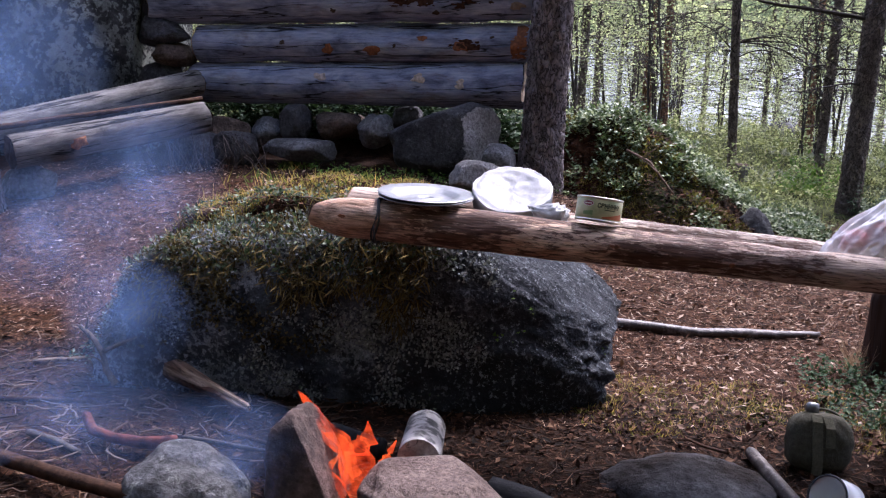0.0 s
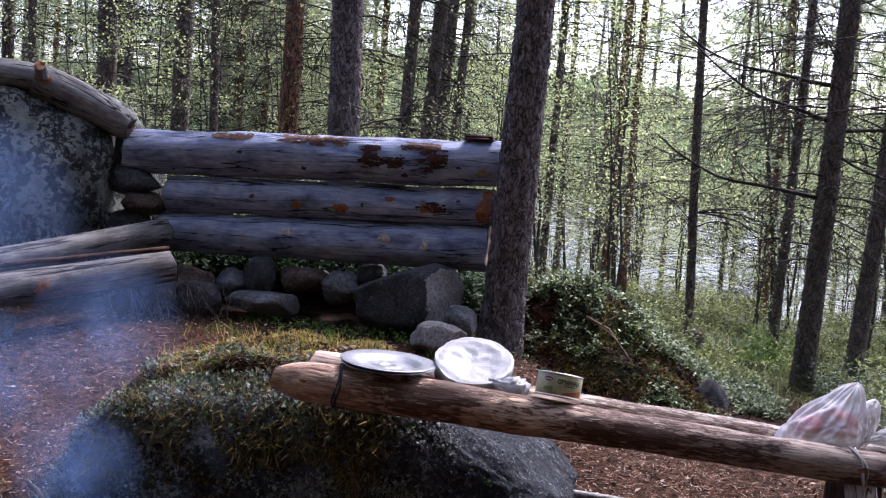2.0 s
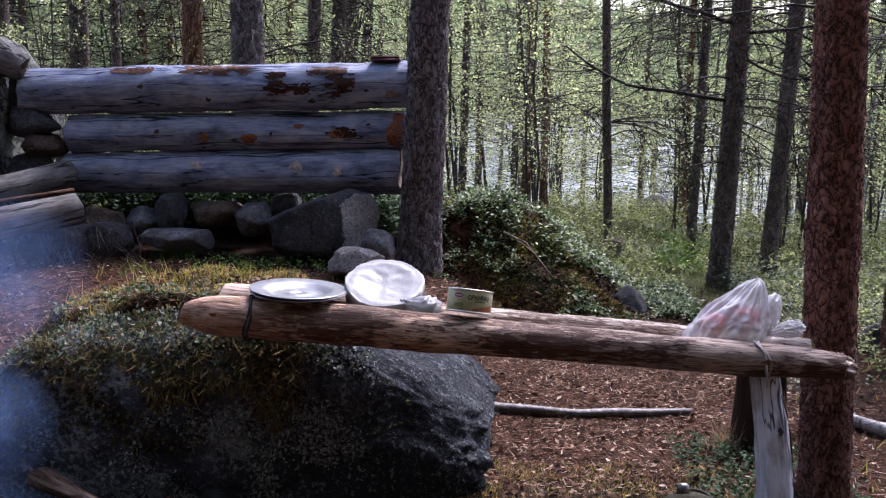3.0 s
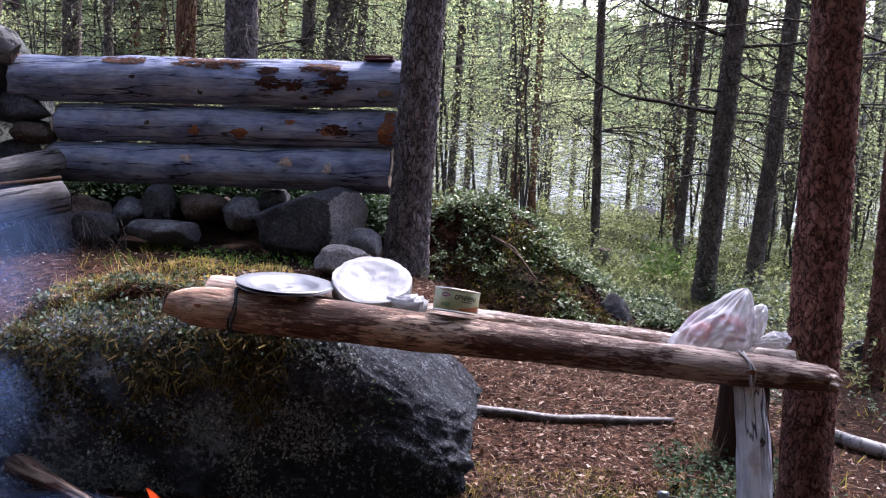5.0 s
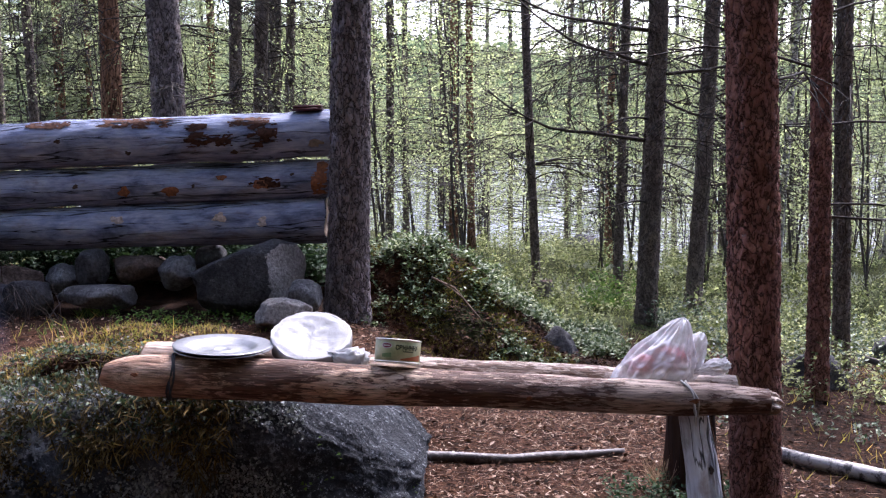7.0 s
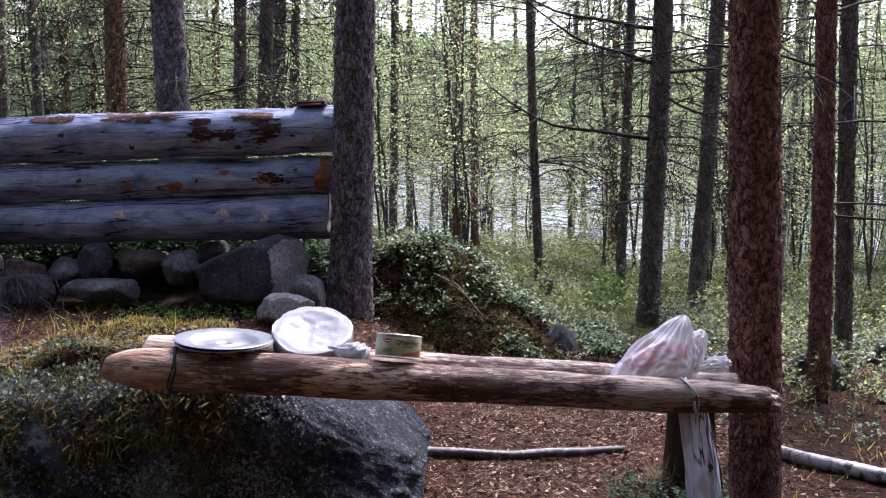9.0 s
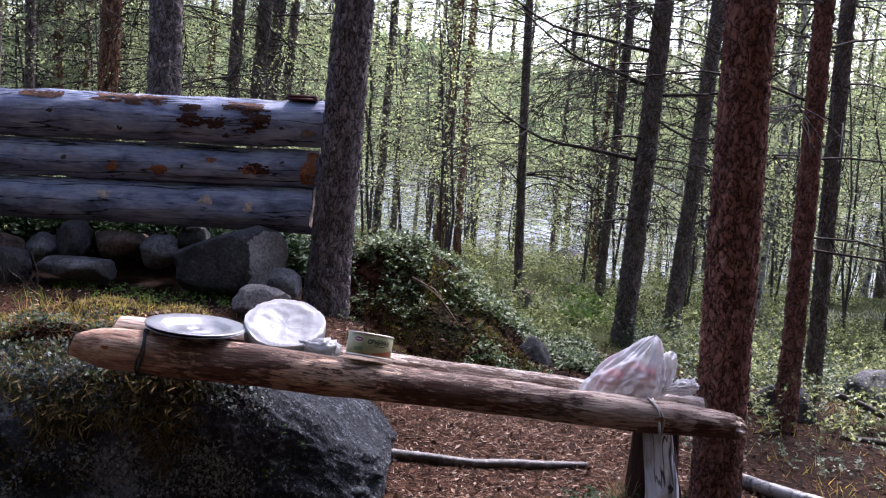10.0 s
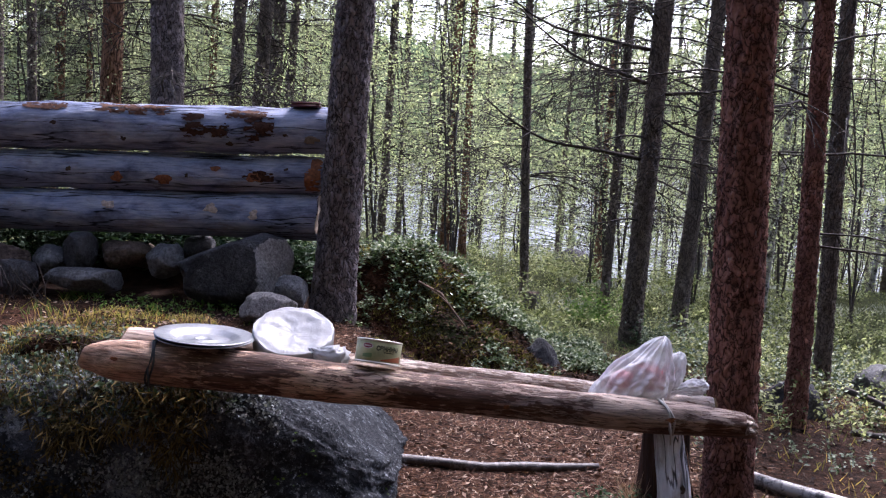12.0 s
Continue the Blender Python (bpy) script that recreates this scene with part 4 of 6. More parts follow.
BARK_WORDS = {"pine_bark": "grey-brown", "far_bark": "dark brown", "warm_bark": "sunlit reddish", "red_pine_bark": "reddish-brown"}
for i, (x, y, r, lean, mat) in enumerate(STAND):
    t = pine("pine_tree", f"{'slender' if r < 0.05 else 'tall'} {BARK_WORDS[mat.name]} pine trunk with dead side branches", 11 + (i * 7 % 5), r, mat, 100 + i, (lean, 0.0),
             (0.75, 2.9, 22 if y < 6 else (46 if x > 1.0 else 24), 0.75 + 0.1 * (i % 4)), (2.6 if y > 7 else 4.2, 11, 36, 1.5), rings=24, plates=((0.030, 0.05), 0.007) if y < 6.5 else None)
    put(t, x, y, 0)
    if (x, y) == (1.20, 6.2):
        old = t
# long dead branches of the dark pine in the clearing's far edge
for a, b, r in (((0.0, 0, 1.12), (-0.95, -0.25, 1.40), 0.013), ((0.02, 0, 1.55), (-0.75, 0.1, 1.95), 0.012), ((0.02, 0, 1.75), (-0.9, 0.3, 2.1), 0.012), ((0.03, 0, 1.5), (0.8, -0.2, 1.75), 0.011), ((0.03, 0, 1.35), (0.55, -0.3, 1.33), 0.009)):
    a, b = Vector(a), Vector(b)
    limb = part("branch", Geo().tube([a.lerp(b, u) + Vector((0, 0, -0.10 * math.sin(3.14 * u) * (0.4 + u))) + 0.02 * noise.noise_vector(Vector((u * 4, b.x * 9, 0))) for u in np.linspace(0, 1, 9)], [r * (1 - 0.085 * i) for i in range(9)], 6), TWIG, old)
    br = random.Random(int(b.z * 100))
    for k in range(12):
        u = br.uniform(0.25, 1.0)
        p = a.lerp(b, u) + Vector((0, 0, -0.10 * math.sin(3.14 * u) * (0.4 + u)))
        d = ((b - a).normalized() + Vector((br.gauss(0, 0.5), br.gauss(0, 0.5), br.gauss(-0.25, 0.45)))).normalized() * br.uniform(0.12, 0.3)
        part("side_twig", Geo().tube([p, p + d * 0.5 + Vector((0, 0, -0.01)), p + d], [0.004, 0.003, 0.0015], 4), TWIG, limb)

# birch saplings, low pines and farther trees, copied from a few
proto_sap = [sapling("birch_sapling", "young birch with light green leaves", 2.2 + 0.5 * i, 300 + i, 2 + i % 2) for i in range(4)]
proto_far = [pine("pine_tree", "slender pine farther back with green crown", 9 + i, 0.05 + 0.008 * i, (FAR_BARK, WARM_BARK, FAR_BARK)[i], 400 + i, (0.01 * (i - 1), 0),
                  (0.6, 3, 16, 0.7), (0.9 + 0.4 * i, 9 + i, 105, 1.6), rings=12) for i in range(3)]
for i, ob in enumerate(proto_sap):
    put(ob, (2.4, 0.2, 3.4, -0.9)[i], (9.5, 10.5, 8.4, 11.0)[i], i * 70)
for i, ob in enumerate(proto_far):
    put(ob, (3.3, -3.0, 5.6)[i], (13.0, 14.0, 17.0)[i], i * 100)
rnd = random.Random(8)


def clear(x, y, gap):
    return all((x - s[0]) ** 2 + (y - s[1]) ** 2 > gap * gap for s in STAND)


for x, y, k in ((-2.95, 6.7, 0.75), (-2.35, 7.7, 0.8), (-3.7, 7.2, 0.8), (-4.2, 6.4, 0.7), (-0.75, 7.0, 0.6)):
    plant(proto_sap[int(abs(x) * 10) % 4], x, y, x * 90, 0.02, k)
plant(proto_sap[0], -1.86, 5.25, 40, 0.02, 0.36)
n = 0
while n < 105:
    y = rnd.uniform(8.0, 27)
    x = rnd.uniform(-0.30, 0.62) * y
    if clear(x, y, 0.5):
        plant(proto_sap[n % 4], x, y, rnd.uniform(0, 360), 0.02, rnd.uniform(0.7, 1.25))
        n += 1
n = 0
while n < 16:
    y = rnd.uniform(9.5, 20)
    x = rnd.uniform(-0.62, -0.20) * y
    if clear(x, y, 0.6):
        plant(proto_far[n % 3], x, y, rnd.uniform(0, 360), 0.05, rnd.uniform(0.6, 1.0))
        plant(proto_sap[n % 4], x + 0.8, y + 0.5, rnd.uniform(0, 360), 0.02, rnd.uniform(0.8, 1.2))
        n += 1
n = 0
while n < 100:
    y = rnd.uniform(11, 36)
    x = rnd.uniform(-0.75, 0.70) * y
    if clear(x, y, 0.8):
        plant(proto_far[n % 3], x, y, rnd.uniform(0, 360), 0.05, rnd.uniform(0.8, 1.3))
        n += 1
n = 0
while n < 160:                                   # unseen: the wood continued beside and behind to block sky light
    w, r = rnd.uniform(0, 6.283), rnd.uniform(3.0, 16)
    x, y = r * math.cos(w), r * math.sin(w)
    if y < 0.45 * abs(x) and (r > 5.5 or y < 0):
        plant(proto_far[n % 3], x, y, rnd.uniform(0, 360), 0.05, rnd.uniform(1.0, 1.5))
        n += 1


def birch(x, y, h, lean, seed):
    ob = thing("birch_tree", "slender leaning birch with white bark", "tree", group="forest trees")
    part("trunk", pine_trunk(h, 0.032, 0.012, lean, seed, sides=12, rings=20, rough=0.06, flare=0.2), BIRCH_STICK, ob)
    r = random.Random(seed)
    gl = Geo()
    for k in range(26):
        z, w, L = r.uniform(1.2, h), r.uniform(0, 6.283), r.uniform(0.35, 0.9)
        p = Vector((lean[0] * z, lean[1] * z, z))
        d = Vector((math.cos(w), math.sin(w), r.uniform(0.3, 0.9))).normalized()
        part("branch", Geo().tube([p, p + d * L * 0.5, p + d * L + Vector((0, 0, -0.05))], [0.010, 0.007, 0.002], 5), TWIG, ob)
        for u in (0.45, 0.7, 0.95):
            leaves(gl, p + d * L * u, r, 0.13, 26, 0.03)
    tagged(part("foliage", gl, LEAF, ob, "light green birch leaves", smooth=False), kind="stuff")
    put(ob, x, y)


birch(2.86, 9.0, 6.5, (0.05, 0.0), 501)
birch(2.35, 8.0, 6.0, (-0.07, 0.0), 502)
birch(4.6, 11.0, 7.0, (0.09, 0.0), 503)
birch(-0.25, 16.0, 7.0, (0.03, 0.0), 504)


def far_shore():
    g, r = Geo(), random.Random(5)
    for _ in range(4200):
        x, y = r.uniform(-210, 210), r.uniform(176, 320)
        z, h = height(x, y), r.uniform(6, 13)
        for k in range(7):
            u = k / 7
            w, rr = r.uniform(0, 6.28), (1 - u) * h * 0.22 + 0.2
            p = Vector((x + math.cos(w) * rr * 0.4, y, z + h * (0.15 + 0.8 * u)))
            g.leaf(p - Vector((rr, 0, 0)), (1, 0, r.uniform(-0.2, 0.2)), (0, -1, 0.4), rr * 2, rr * 1.6)
    solid("far_wood", g, FAR_GREEN, "green wood on the lake's far shore, haze put into its paler colour", "forest", kind="stuff", smooth=False)


far_shore()

# ---- stones round the shelter ----
def wall_stone(x0, z0, x1, z1, y, mat, label, seed, depth=0.09, cuts=(), power=2.25):
    rock("stone", ((x0 + x1) / 2, y + depth * 0.5, (z0 + z1) / 2), ((x1 - x0) / 2, depth, (z1 - z0) / 2), mat, label, "stone", seed, 0.2, sub=4, power=power, group="stones under the log wall", cuts=cuts, facets=7)


brown_stone = stone("brown_stone", [(0.35, (0.03, 0.022, 0.017)), (0.65, (0.13, 0.095, 0.075))], scale=1.6)
wedge = rock("stone", (-0.80, 4.36, 0.425), (0.245, 0.14, 0.155), DARK_STONE, "big dark wedge-shaped stone with a pale broken face under the wall", "stone", 31, 0.14, sub=5, power=2.4, soften=0.86,
             group="stones under the log wall", cuts=((-0.55, 0, 0.85, 0.60), (0.93, -0.36, 0.12, 0.70), (-0.2, -1, 0.1, 0.8)))
wedge.data.materials.append(PALE_STONE)
face_dir = Vector((0.93 / 0.245, -0.36 / 0.14, 0.12 / 0.155)).normalized()
for p in wedge.data.polygons:
    if p.normal.dot(face_dir) > 0.86:
        p.material_index = 1
wall_stone(-0.63, 0.29, -0.47, 0.435, 4.15, GREY_STONE, "rounded grey stone beside the pine's foot", 32, 0.07)
wall_stone(-0.72, 0.255, -0.505, 0.385, 3.98, PALE_STONE, "rounded pale stone in front of the wall", 33, 0.07)
wall_stone(-1.20, 0.36, -1.04, 0.505, 4.40, GREY_STONE, "grey stone wedged under the bottom log", 34)
wall_stone(-1.42, 0.38, -1.19, 0.50, 4.45, brown_stone, "grey stone wedged under the bottom log", 35)
wall_stone(-1.555, 0.36, -1.42, 0.525, 4.43, DARK_STONE, "dark upright stone under the bottom log", 36)
wall_stone(-1.57, 0.30, -1.25, 0.41, 4.25, GREY_STONE, "flat grey slab lying before the wall", 37, 0.09, ((0, 0, 1, 0.72),))
wall_stone(-1.70, 0.34, -1.55, 0.465, 4.45, GREY_STONE, "grey stone wedged under the bottom log", 38)
wall_stone(-1.80, 0.25, -1.585, 0.42, 4.25, DARK_STONE, "dark grey stone beside the floor log", 39)
wall_stone(-1.97, 0.22, -1.74, 0.42, 4.25, DARK_STONE, "dark grey stone beside the floor log", 40)
wall_stone(-1.10, 0.40, -0.95, 0.53, 4.58, DARK_STONE, "dark stone behind the wedge-shaped one", 41)
wall_stone(-1.32, 0.36, -1.18, 0.48, 4.58, brown_stone, "dark stone behind the others", 42)
wall_stone(-2.30, 0.40, -2.02, 0.685, 4.56, DARK_STONE, "dark stone between the rock and the wall logs", 43)
wall_stone(-2.42, 0.16, -2.18, 0.33, 3.65, GREY_STONE, "low grey stone under the floor log", 44)
wall_stone(-2.00, 0.25, -1.66, 0.47, 4.36, brown_stone, "dark stone in the shelter's corner", 45)
rock("stone", (-2.150, 4.62, 0.812), (0.115, 0.09, 0.072), DARK_STONE, "dark angular stone wedged between rock and wall", "stone", 46, 0.35, facets=11, power=3.0, group="stones under the log wall")
rock("stone", (-2.095, 4.59, 0.715), (0.095, 0.08, 0.058), brown_stone, "brownish stone wedged between rock and wall", "stone", 53, 0.35, facets=9, power=3.0, group="stones under the log wall")
log_thing("prop_stub", (-2.23, 4.64, 0.80), (-2.215, 4.62, 1.05), 0.050, 0.040, DARK_END_LOG, KNOT, "reddish upright wood stub under the sloping log", "log", seed=47)
rock("stone", (1.64, 4.62, -0.13), (0.19, 0.16, 0.19), DARK_STONE, "dark mossy stone behind the reddish pine", "stone", 48, 0.25, facets=6)
rock("stone", (1.36, 4.72, -0.16), (0.14, 0.13, 0.13), DARK_STONE, "low dark stone among the shrubs", "stone", 52, 0.25, facets=6)
log_thing("tree_stump", (0.745, 7.60, height(0.745, 7.60) - 0.10), (0.75, 7.59, height(0.745, 7.60) + 0.11), 0.055, 0.045, OLD_LOG, END_DARK, "small grey mossy stump beside the slender pine", "stump", seed=64, rough=0.3, jag=0.015, waves=4.0)
rock("stone", (1.95, 14.5, height(1.95, 14.5) + 0.08), (0.45, 0.35, 0.26), DARK_STONE, "dark rounded rock near the lake shore", "stone", 54, 0.25, facets=5)
rock("stone", (2.45, 5.4, -0.18), (0.22, 0.2, 0.16), GREY_STONE, "grey mossy stone in the undergrowth", "stone", 49, 0.2)
rock("stone", (0.50, 4.62, 0.02), (0.10, 0.10, 0.12), DARK_STONE, "grey stone at the mound's foot", "stone", 51, 0.2)

# ---- bench legs and ties ----
POST_X = weathered("bench_leg_wood", [(0.30, (0.18, 0.12, 0.09)), (0.38, (0.38, 0.35, 0.35)), (0.48, (0.60, 0.61, 0.66)), (0.66, (0.78, 0.79, 0.84))], (0.27, 0.15, 0.09))
log_thing("post", (0.568, 2.125, -0.03), (0.530, 2.195, 0.412), 0.040, 0.031, POST_X, CUT_WOOD, "pale weathered post under the front rail", "", parent=bench, seed=61, rough=0.34, waves=5.0, bow=0.010, sides=40, rings=80,
          knots=((0.74, 1.75, 0.006, END_DARK), (0.5, 1.2, 0.004, END_DARK), (0.30, 1.9, 0.005, END_DARK)), ragged=0.5,
          patches=((0.62, 0.45, 0.34, 0.045, TAN_WOOD), (0.25, 0.35, 0.26, 0.04, TAN_WOOD)))
log_thing("post", (0.615, 2.36, -0.03), (0.585, 2.352, 0.395), 0.032, 0.030, DARK_POST, CUT_WOOD, "dark reddish post under the rear rail", "", parent=bench, seed=62, rough=0.35)
log_thing("tree_stump", (0.685, 2.93, -0.04), (0.672, 2.90, 0.26), 0.058, 0.040, DARK_POST, KNOT, "dark rotten reddish tree stump behind the bench", "stump", seed=63, rough=0.9, jag=0.08, tip=0.5)
CORD_DARK = plain("dark_cord", (0.02, 0.02, 0.022), 0.7)
CORD_PALE = plain("pale_cord", (0.38, 0.36, 0.33), 0.6)


def tie(x, y, z, r, mat, label, tail, lean):
    """A cord wound round a rail, with its loose end."""
    ob = thing("cord_tie", label, "cord", (x, y, z), (0, 0, 4), "bench ties")
    for k in range(2):
        g = Geo()
        pts = []
        for i in range(25):
            w = 2 * math.pi * i / 24
            pts.append((lean * math.sin(w) + 0.006 * k + 0.004 * math.sin(3 * w + k), -r * math.cos(w), r * math.sin(w)))
        part("loop", g.tube(pts, [0.0024] * 25, 6, False), mat, ob)
    part("loose_end", Geo().tube([(0, -r, 0), (tail * 0.3, -r - 0.006, -0.02), (tail, -r + 0.004, -0.05)], [0.002, 0.002, 0.0015], 5), mat, ob)


tie(-0.585, 2.2555, 0.4837, 0.0500, CORD_DARK, "black cord tied round the front bench log", 0.008, 0.006)
tie(0.515, 2.1747, 0.4476, 0.0370, CORD_PALE, "pale cord tying the bench log to its post", 0.006, -0.012)


# ---- things on the bench ----
def lathe(profile, steps=48):
    g = Geo()
    for r, z in profile:
        for k in range(steps):
            w = 2 * math.pi * k / steps
            g.v.append(Vector((r * math.cos(w), r * math.sin(w), z)))
    for j in range(len(profile) - 1):
        for k in range(steps):
            a, b = j * steps + k, j * steps + (k + 1) % steps
            g.f.append((a, b, b + steps, a + steps))
    return g


ALU = plain("aluminium", (0.25, 0.258, 0.27), 0.40, 0.9, 0.4, 40, 0.15)
PLATE = [(0.0005, 0.0025), (0.016, 0.0027), (0.019, 0.005), (0.023, 0.0028), (0.055, 0.0026), (0.062, 0.004), (0.072, 0.0115), (0.080, 0.0125), (0.106, 0.0155), (0.1085, 0.0150), (0.1088, 0.0135),
         (0.105, 0.0132), (0.080, 0.0105), (0.072, 0.008), (0.064, 0.0025), (0.0005, 0.0)]
solid("plate", lathe(PLATE, 64), ALU, "dull aluminium plate under another on the bench", "plate", (-0.482, 2.296, 0.5270), (2.4, 1.4, 0), "stacked plates")
solid("plate", lathe(PLATE, 64), ALU, "dull aluminium plate stacked on another on the bench", "plate", (-0.484, 2.295, 0.5315), (2.5, 1.2, 40), "stacked plates")

film_mat, fn, fl_, fb = material("white_plastic_film")
fb.inputs["Base Color"].default_value = (0.46, 0.465, 0.475, 1)
fb.inputs["Roughness"].default_value = 0.3
ff = noise_tex(fn, fl_, coords(fn, fl_), 38, 6, 0.6, 1.2)
bump(fn, fl_, fb, ff, 0.45, 0.004)
ft = fn.new("ShaderNodeBsdfTranslucent")
ft.inputs[0].default_value = (0.5, 0.505, 0.52, 1)
fm = fn.new("ShaderNodeMixShader")
fm.inputs[0].default_value = 0.35
fl_.new(fb.outputs[0], fm.inputs[1]), fl_.new(ft.outputs[0], fm.inputs[2])
fl_.new(fm.outputs[0], fn["Material Output"].inputs[0])


def crumpled(size, seed, amp=0.12, sub=5, shape=None):
    bm = bmesh.new()
    bmesh.ops.create_icosphere(bm, subdivisions=sub, radius=1)
    off = Vector((seed * 2.3, seed, seed * 4.1))
    for v in bm.verts:
        p = v.co.normalized()
        fold = abs(noise.noise(p * 2.2 + off)) + 0.5 * abs(noise.noise(p * 5 + off)) + 0.22 * abs(noise.noise(p * 11 + off))
        q = p * (1 + amp * (0.55 - fold) * 2)
        if shape:
            q = shape(q)
        v.co = Vector((q.x * size[0], q.y * size[1], q.z * size[2]))
    return bm


wrapped = thing("wrapped_dish", "round white dish wrapped in a thin white plastic bag", "dish", (-0.295, 2.345, 0.531), (26, 3, 0))
part("dish", lathe([(0.0005, 0.012), (0.050, 0.012), (0.060, 0.014), (0.078, 0.024), (0.083, 0.027), (0.086, 0.024), (0.082, 0.014), (0.070, 0.004), (0.0005, 0.002)], 56), plain("white_dish", (0.6, 0.61, 0.62), 0.4, 0, 0.08, 30, 0.05), wrapped)
wrap = bmesh.new()
bmesh.ops.create_uvsphere(wrap, u_segments=72, v_segments=36, radius=1)
for v in wrap.verts:
    p = v.co.copy()
    rr = math.hypot(p.x, p.y)
    w = math.atan2(p.y, p.x)
    fold = 0.055 * noise.noise(Vector((math.cos(w) * 2.2, math.sin(w) * 2.2, p.z))) + 0.035 * noise.noise(Vector((math.cos(w) * 14, math.sin(w) * 14, p.z * 2)))
    top = p.z > 0
    z = (0.031 - 0.006 * (1 - min(1, rr / 0.8) ** 2)) * min(1, p.z * 6) if top else p.z * 0.004
    k = 0.0905 * (1 + fold) * (1 - (0.0 if top else 0.45 * -p.z))
    v.co = Vector((p.x * k, p.y * k, z * (1.0 if top else 1.4) + 0.0022 * noise.noise(p * 3.5) + 0.0012 * abs(noise.noise(p * 11))))
part("wrapping", wrap, film_mat, wrapped, "thin crinkled white plastic film")
part("knot", crumpled((0.040, 0.024, 0.026), 5, 0.35, 4, lambda q: Vector((q.x, q.y * (1 + 0.7 * q.x), q.z * (1 + 0.8 * q.x)))), film_mat, wrapped, "twisted bag end").matrix_basis = pose(0.086, -0.072, 0.020, 0, 15, -15)

# tin can
TIN = plain("tin_metal", (0.62, 0.58, 0.48), 0.32, 0.9, 0.2, 30, 0.05)
lm, ln, ll, lb = material("can_label")
lc = coords(ln, ll)
sep = ln.new("ShaderNodeSeparateXYZ")
ll.new(lc, sep.inputs[0])
base = ramp(ln, ll, noise_tex(ln, ll, lc, 40, 5, 0.6), [(0.35, (0.30, 0.33, 0.16)), (0.65, (0.50, 0.48, 0.27))])
ll.new(base, lb.inputs["Base Color"])
lb.inputs["Roughness"].default_value = 0.35
can = thing("tin_can", "pale green meat tin standing on the bench", "tin can", (-0.099, 2.240, 0.5130), (-12, 5.0, 0))
CAN_R, CAN_H = 0.0485, 0.052
part("body", lathe([(0.0005, 0.002), (0.044, 0.002), (0.0475, 0.004), (CAN_R - 0.0005, 0.006), (CAN_R - 0.0005, CAN_H - 0.006), (0.0475, CAN_H - 0.003), (0.045, CAN_H - 0.003), (0.0005, CAN_H - 0.004)], 56), TIN, can)
part("label_band", lathe([(CAN_R, 0.0055), (CAN_R + 0.0003, 0.006), (CAN_R + 0.0003, CAN_H - 0.006), (CAN_R, CAN_H - 0.0055)], 56), lm, can, "green and cream printed label")
for z in (0.0025, CAN_H - 0.0025):
    part("rim", lathe([(CAN_R - 0.002, z - 0.0024), (CAN_R + 0.001, z - 0.002), (CAN_R + 0.0016, z), (CAN_R + 0.001, z + 0.002), (CAN_R - 0.002, z + 0.0024)], 56), TIN, can, "rolled metal rim")


def wrapped_on_can(flat, mat, name, lift, label=""):
    """Lays a flat outline (x along the girth, y up) on the can, x = 0 facing -y."""
    for i, (x, z) in enumerate(flat.v):
        w = x / CAN_R - math.pi / 2
        r = CAN_R + lift
        flat.v[i] = Vector((r * math.cos(w), r * math.sin(w), z))
    return part(name, flat, mat, can, label)


def oval(cx, cz, a, b, m=28):
    g = Geo()
    g.v = [(cx, cz)] + [(cx + a * math.cos(6.2832 * k / m), cz + b * math.sin(6.2832 * k / m)) for k in range(m)]
    g.f = [(0, 1 + k, 1 + (k + 1) % m) for k in range(m)]
    return g


def band(x0, x1, z0, z1, slant=0.0, m=20):
    g = Geo()
    for i in range(m + 1):
        x = x0 + (x1 - x0) * i / m
        u = i / m
        g.v += [(x, z0), (x, z0 + (z1 - z0) * (1 - slant + slant * u))]
    g.f = [(2 * i, 2 * i + 2, 2 * i + 3, 2 * i + 1) for i in range(m)]
    return g


INK_RED, INK_PALE, INK_DARK = plain("red_ink", (0.22, 0.03, 0.05), 0.4, 0, 0.1), plain("pale_ink", (0.62, 0.56, 0.55), 0.4, 0, 0.1), plain("dark_ink", (0.04, 0.05, 0.02), 0.4, 0, 0.1)
INK_ORANGE = plain("orange_ink", (0.36, 0.10, 0.03), 0.4, 0, 0.4)
wrapped_on_can(oval(-0.024, 0.0365, 0.0125, 0.0062), INK_PALE, "emblem", 0.0005, "pale oval emblem ground")
wrapped_on_can(oval(-0.024, 0.0365, 0.0108, 0.0048), INK_RED, "emblem", 0.0007, "dark red oval emblem")
wrapped_on_can(band(-0.032, -0.016, 0.0352, 0.0378), INK_PALE, "emblem_bar", 0.0009)
wrapped_on_can(band(0.008, 0.060, 0.007, 0.021, 0.8), INK_ORANGE, "picture_field", 0.0005, "orange-brown printed picture")
wrapped_on_can(band(-0.034, -0.012, 0.012, 0.022, 0.3), plain("green_ink", (0.16, 0.24, 0.10), 0.4, 0, 0.4), "picture_field", 0.0005, "green printed picture")
wrapped_on_can(band(0.012, 0.036, 0.0245, 0.0265), INK_DARK, "small_print", 0.0005)
word = bpy.data.curves.new("word", "FONT")
word.offset = 0.0007
word.body, word.size, word.align_x, word.fill_mode = "СВИНИНА", 0.0130, "LEFT", "FRONT"
word_ob = bpy.data.objects.new("word", word)
scene.collection.objects.link(word_ob)
word_mesh = bpy.data.meshes.new_from_object(word_ob.evaluated_get(bpy.context.evaluated_depsgraph_get()))
bpy.data.objects.remove(word_ob)
wb_ = bmesh.new()
wb_.from_mesh(word_mesh)
bmesh.ops.subdivide_edges(wb_, edges=[e for e in wb_.edges if e.calc_length() > 0.004], cuts=1)
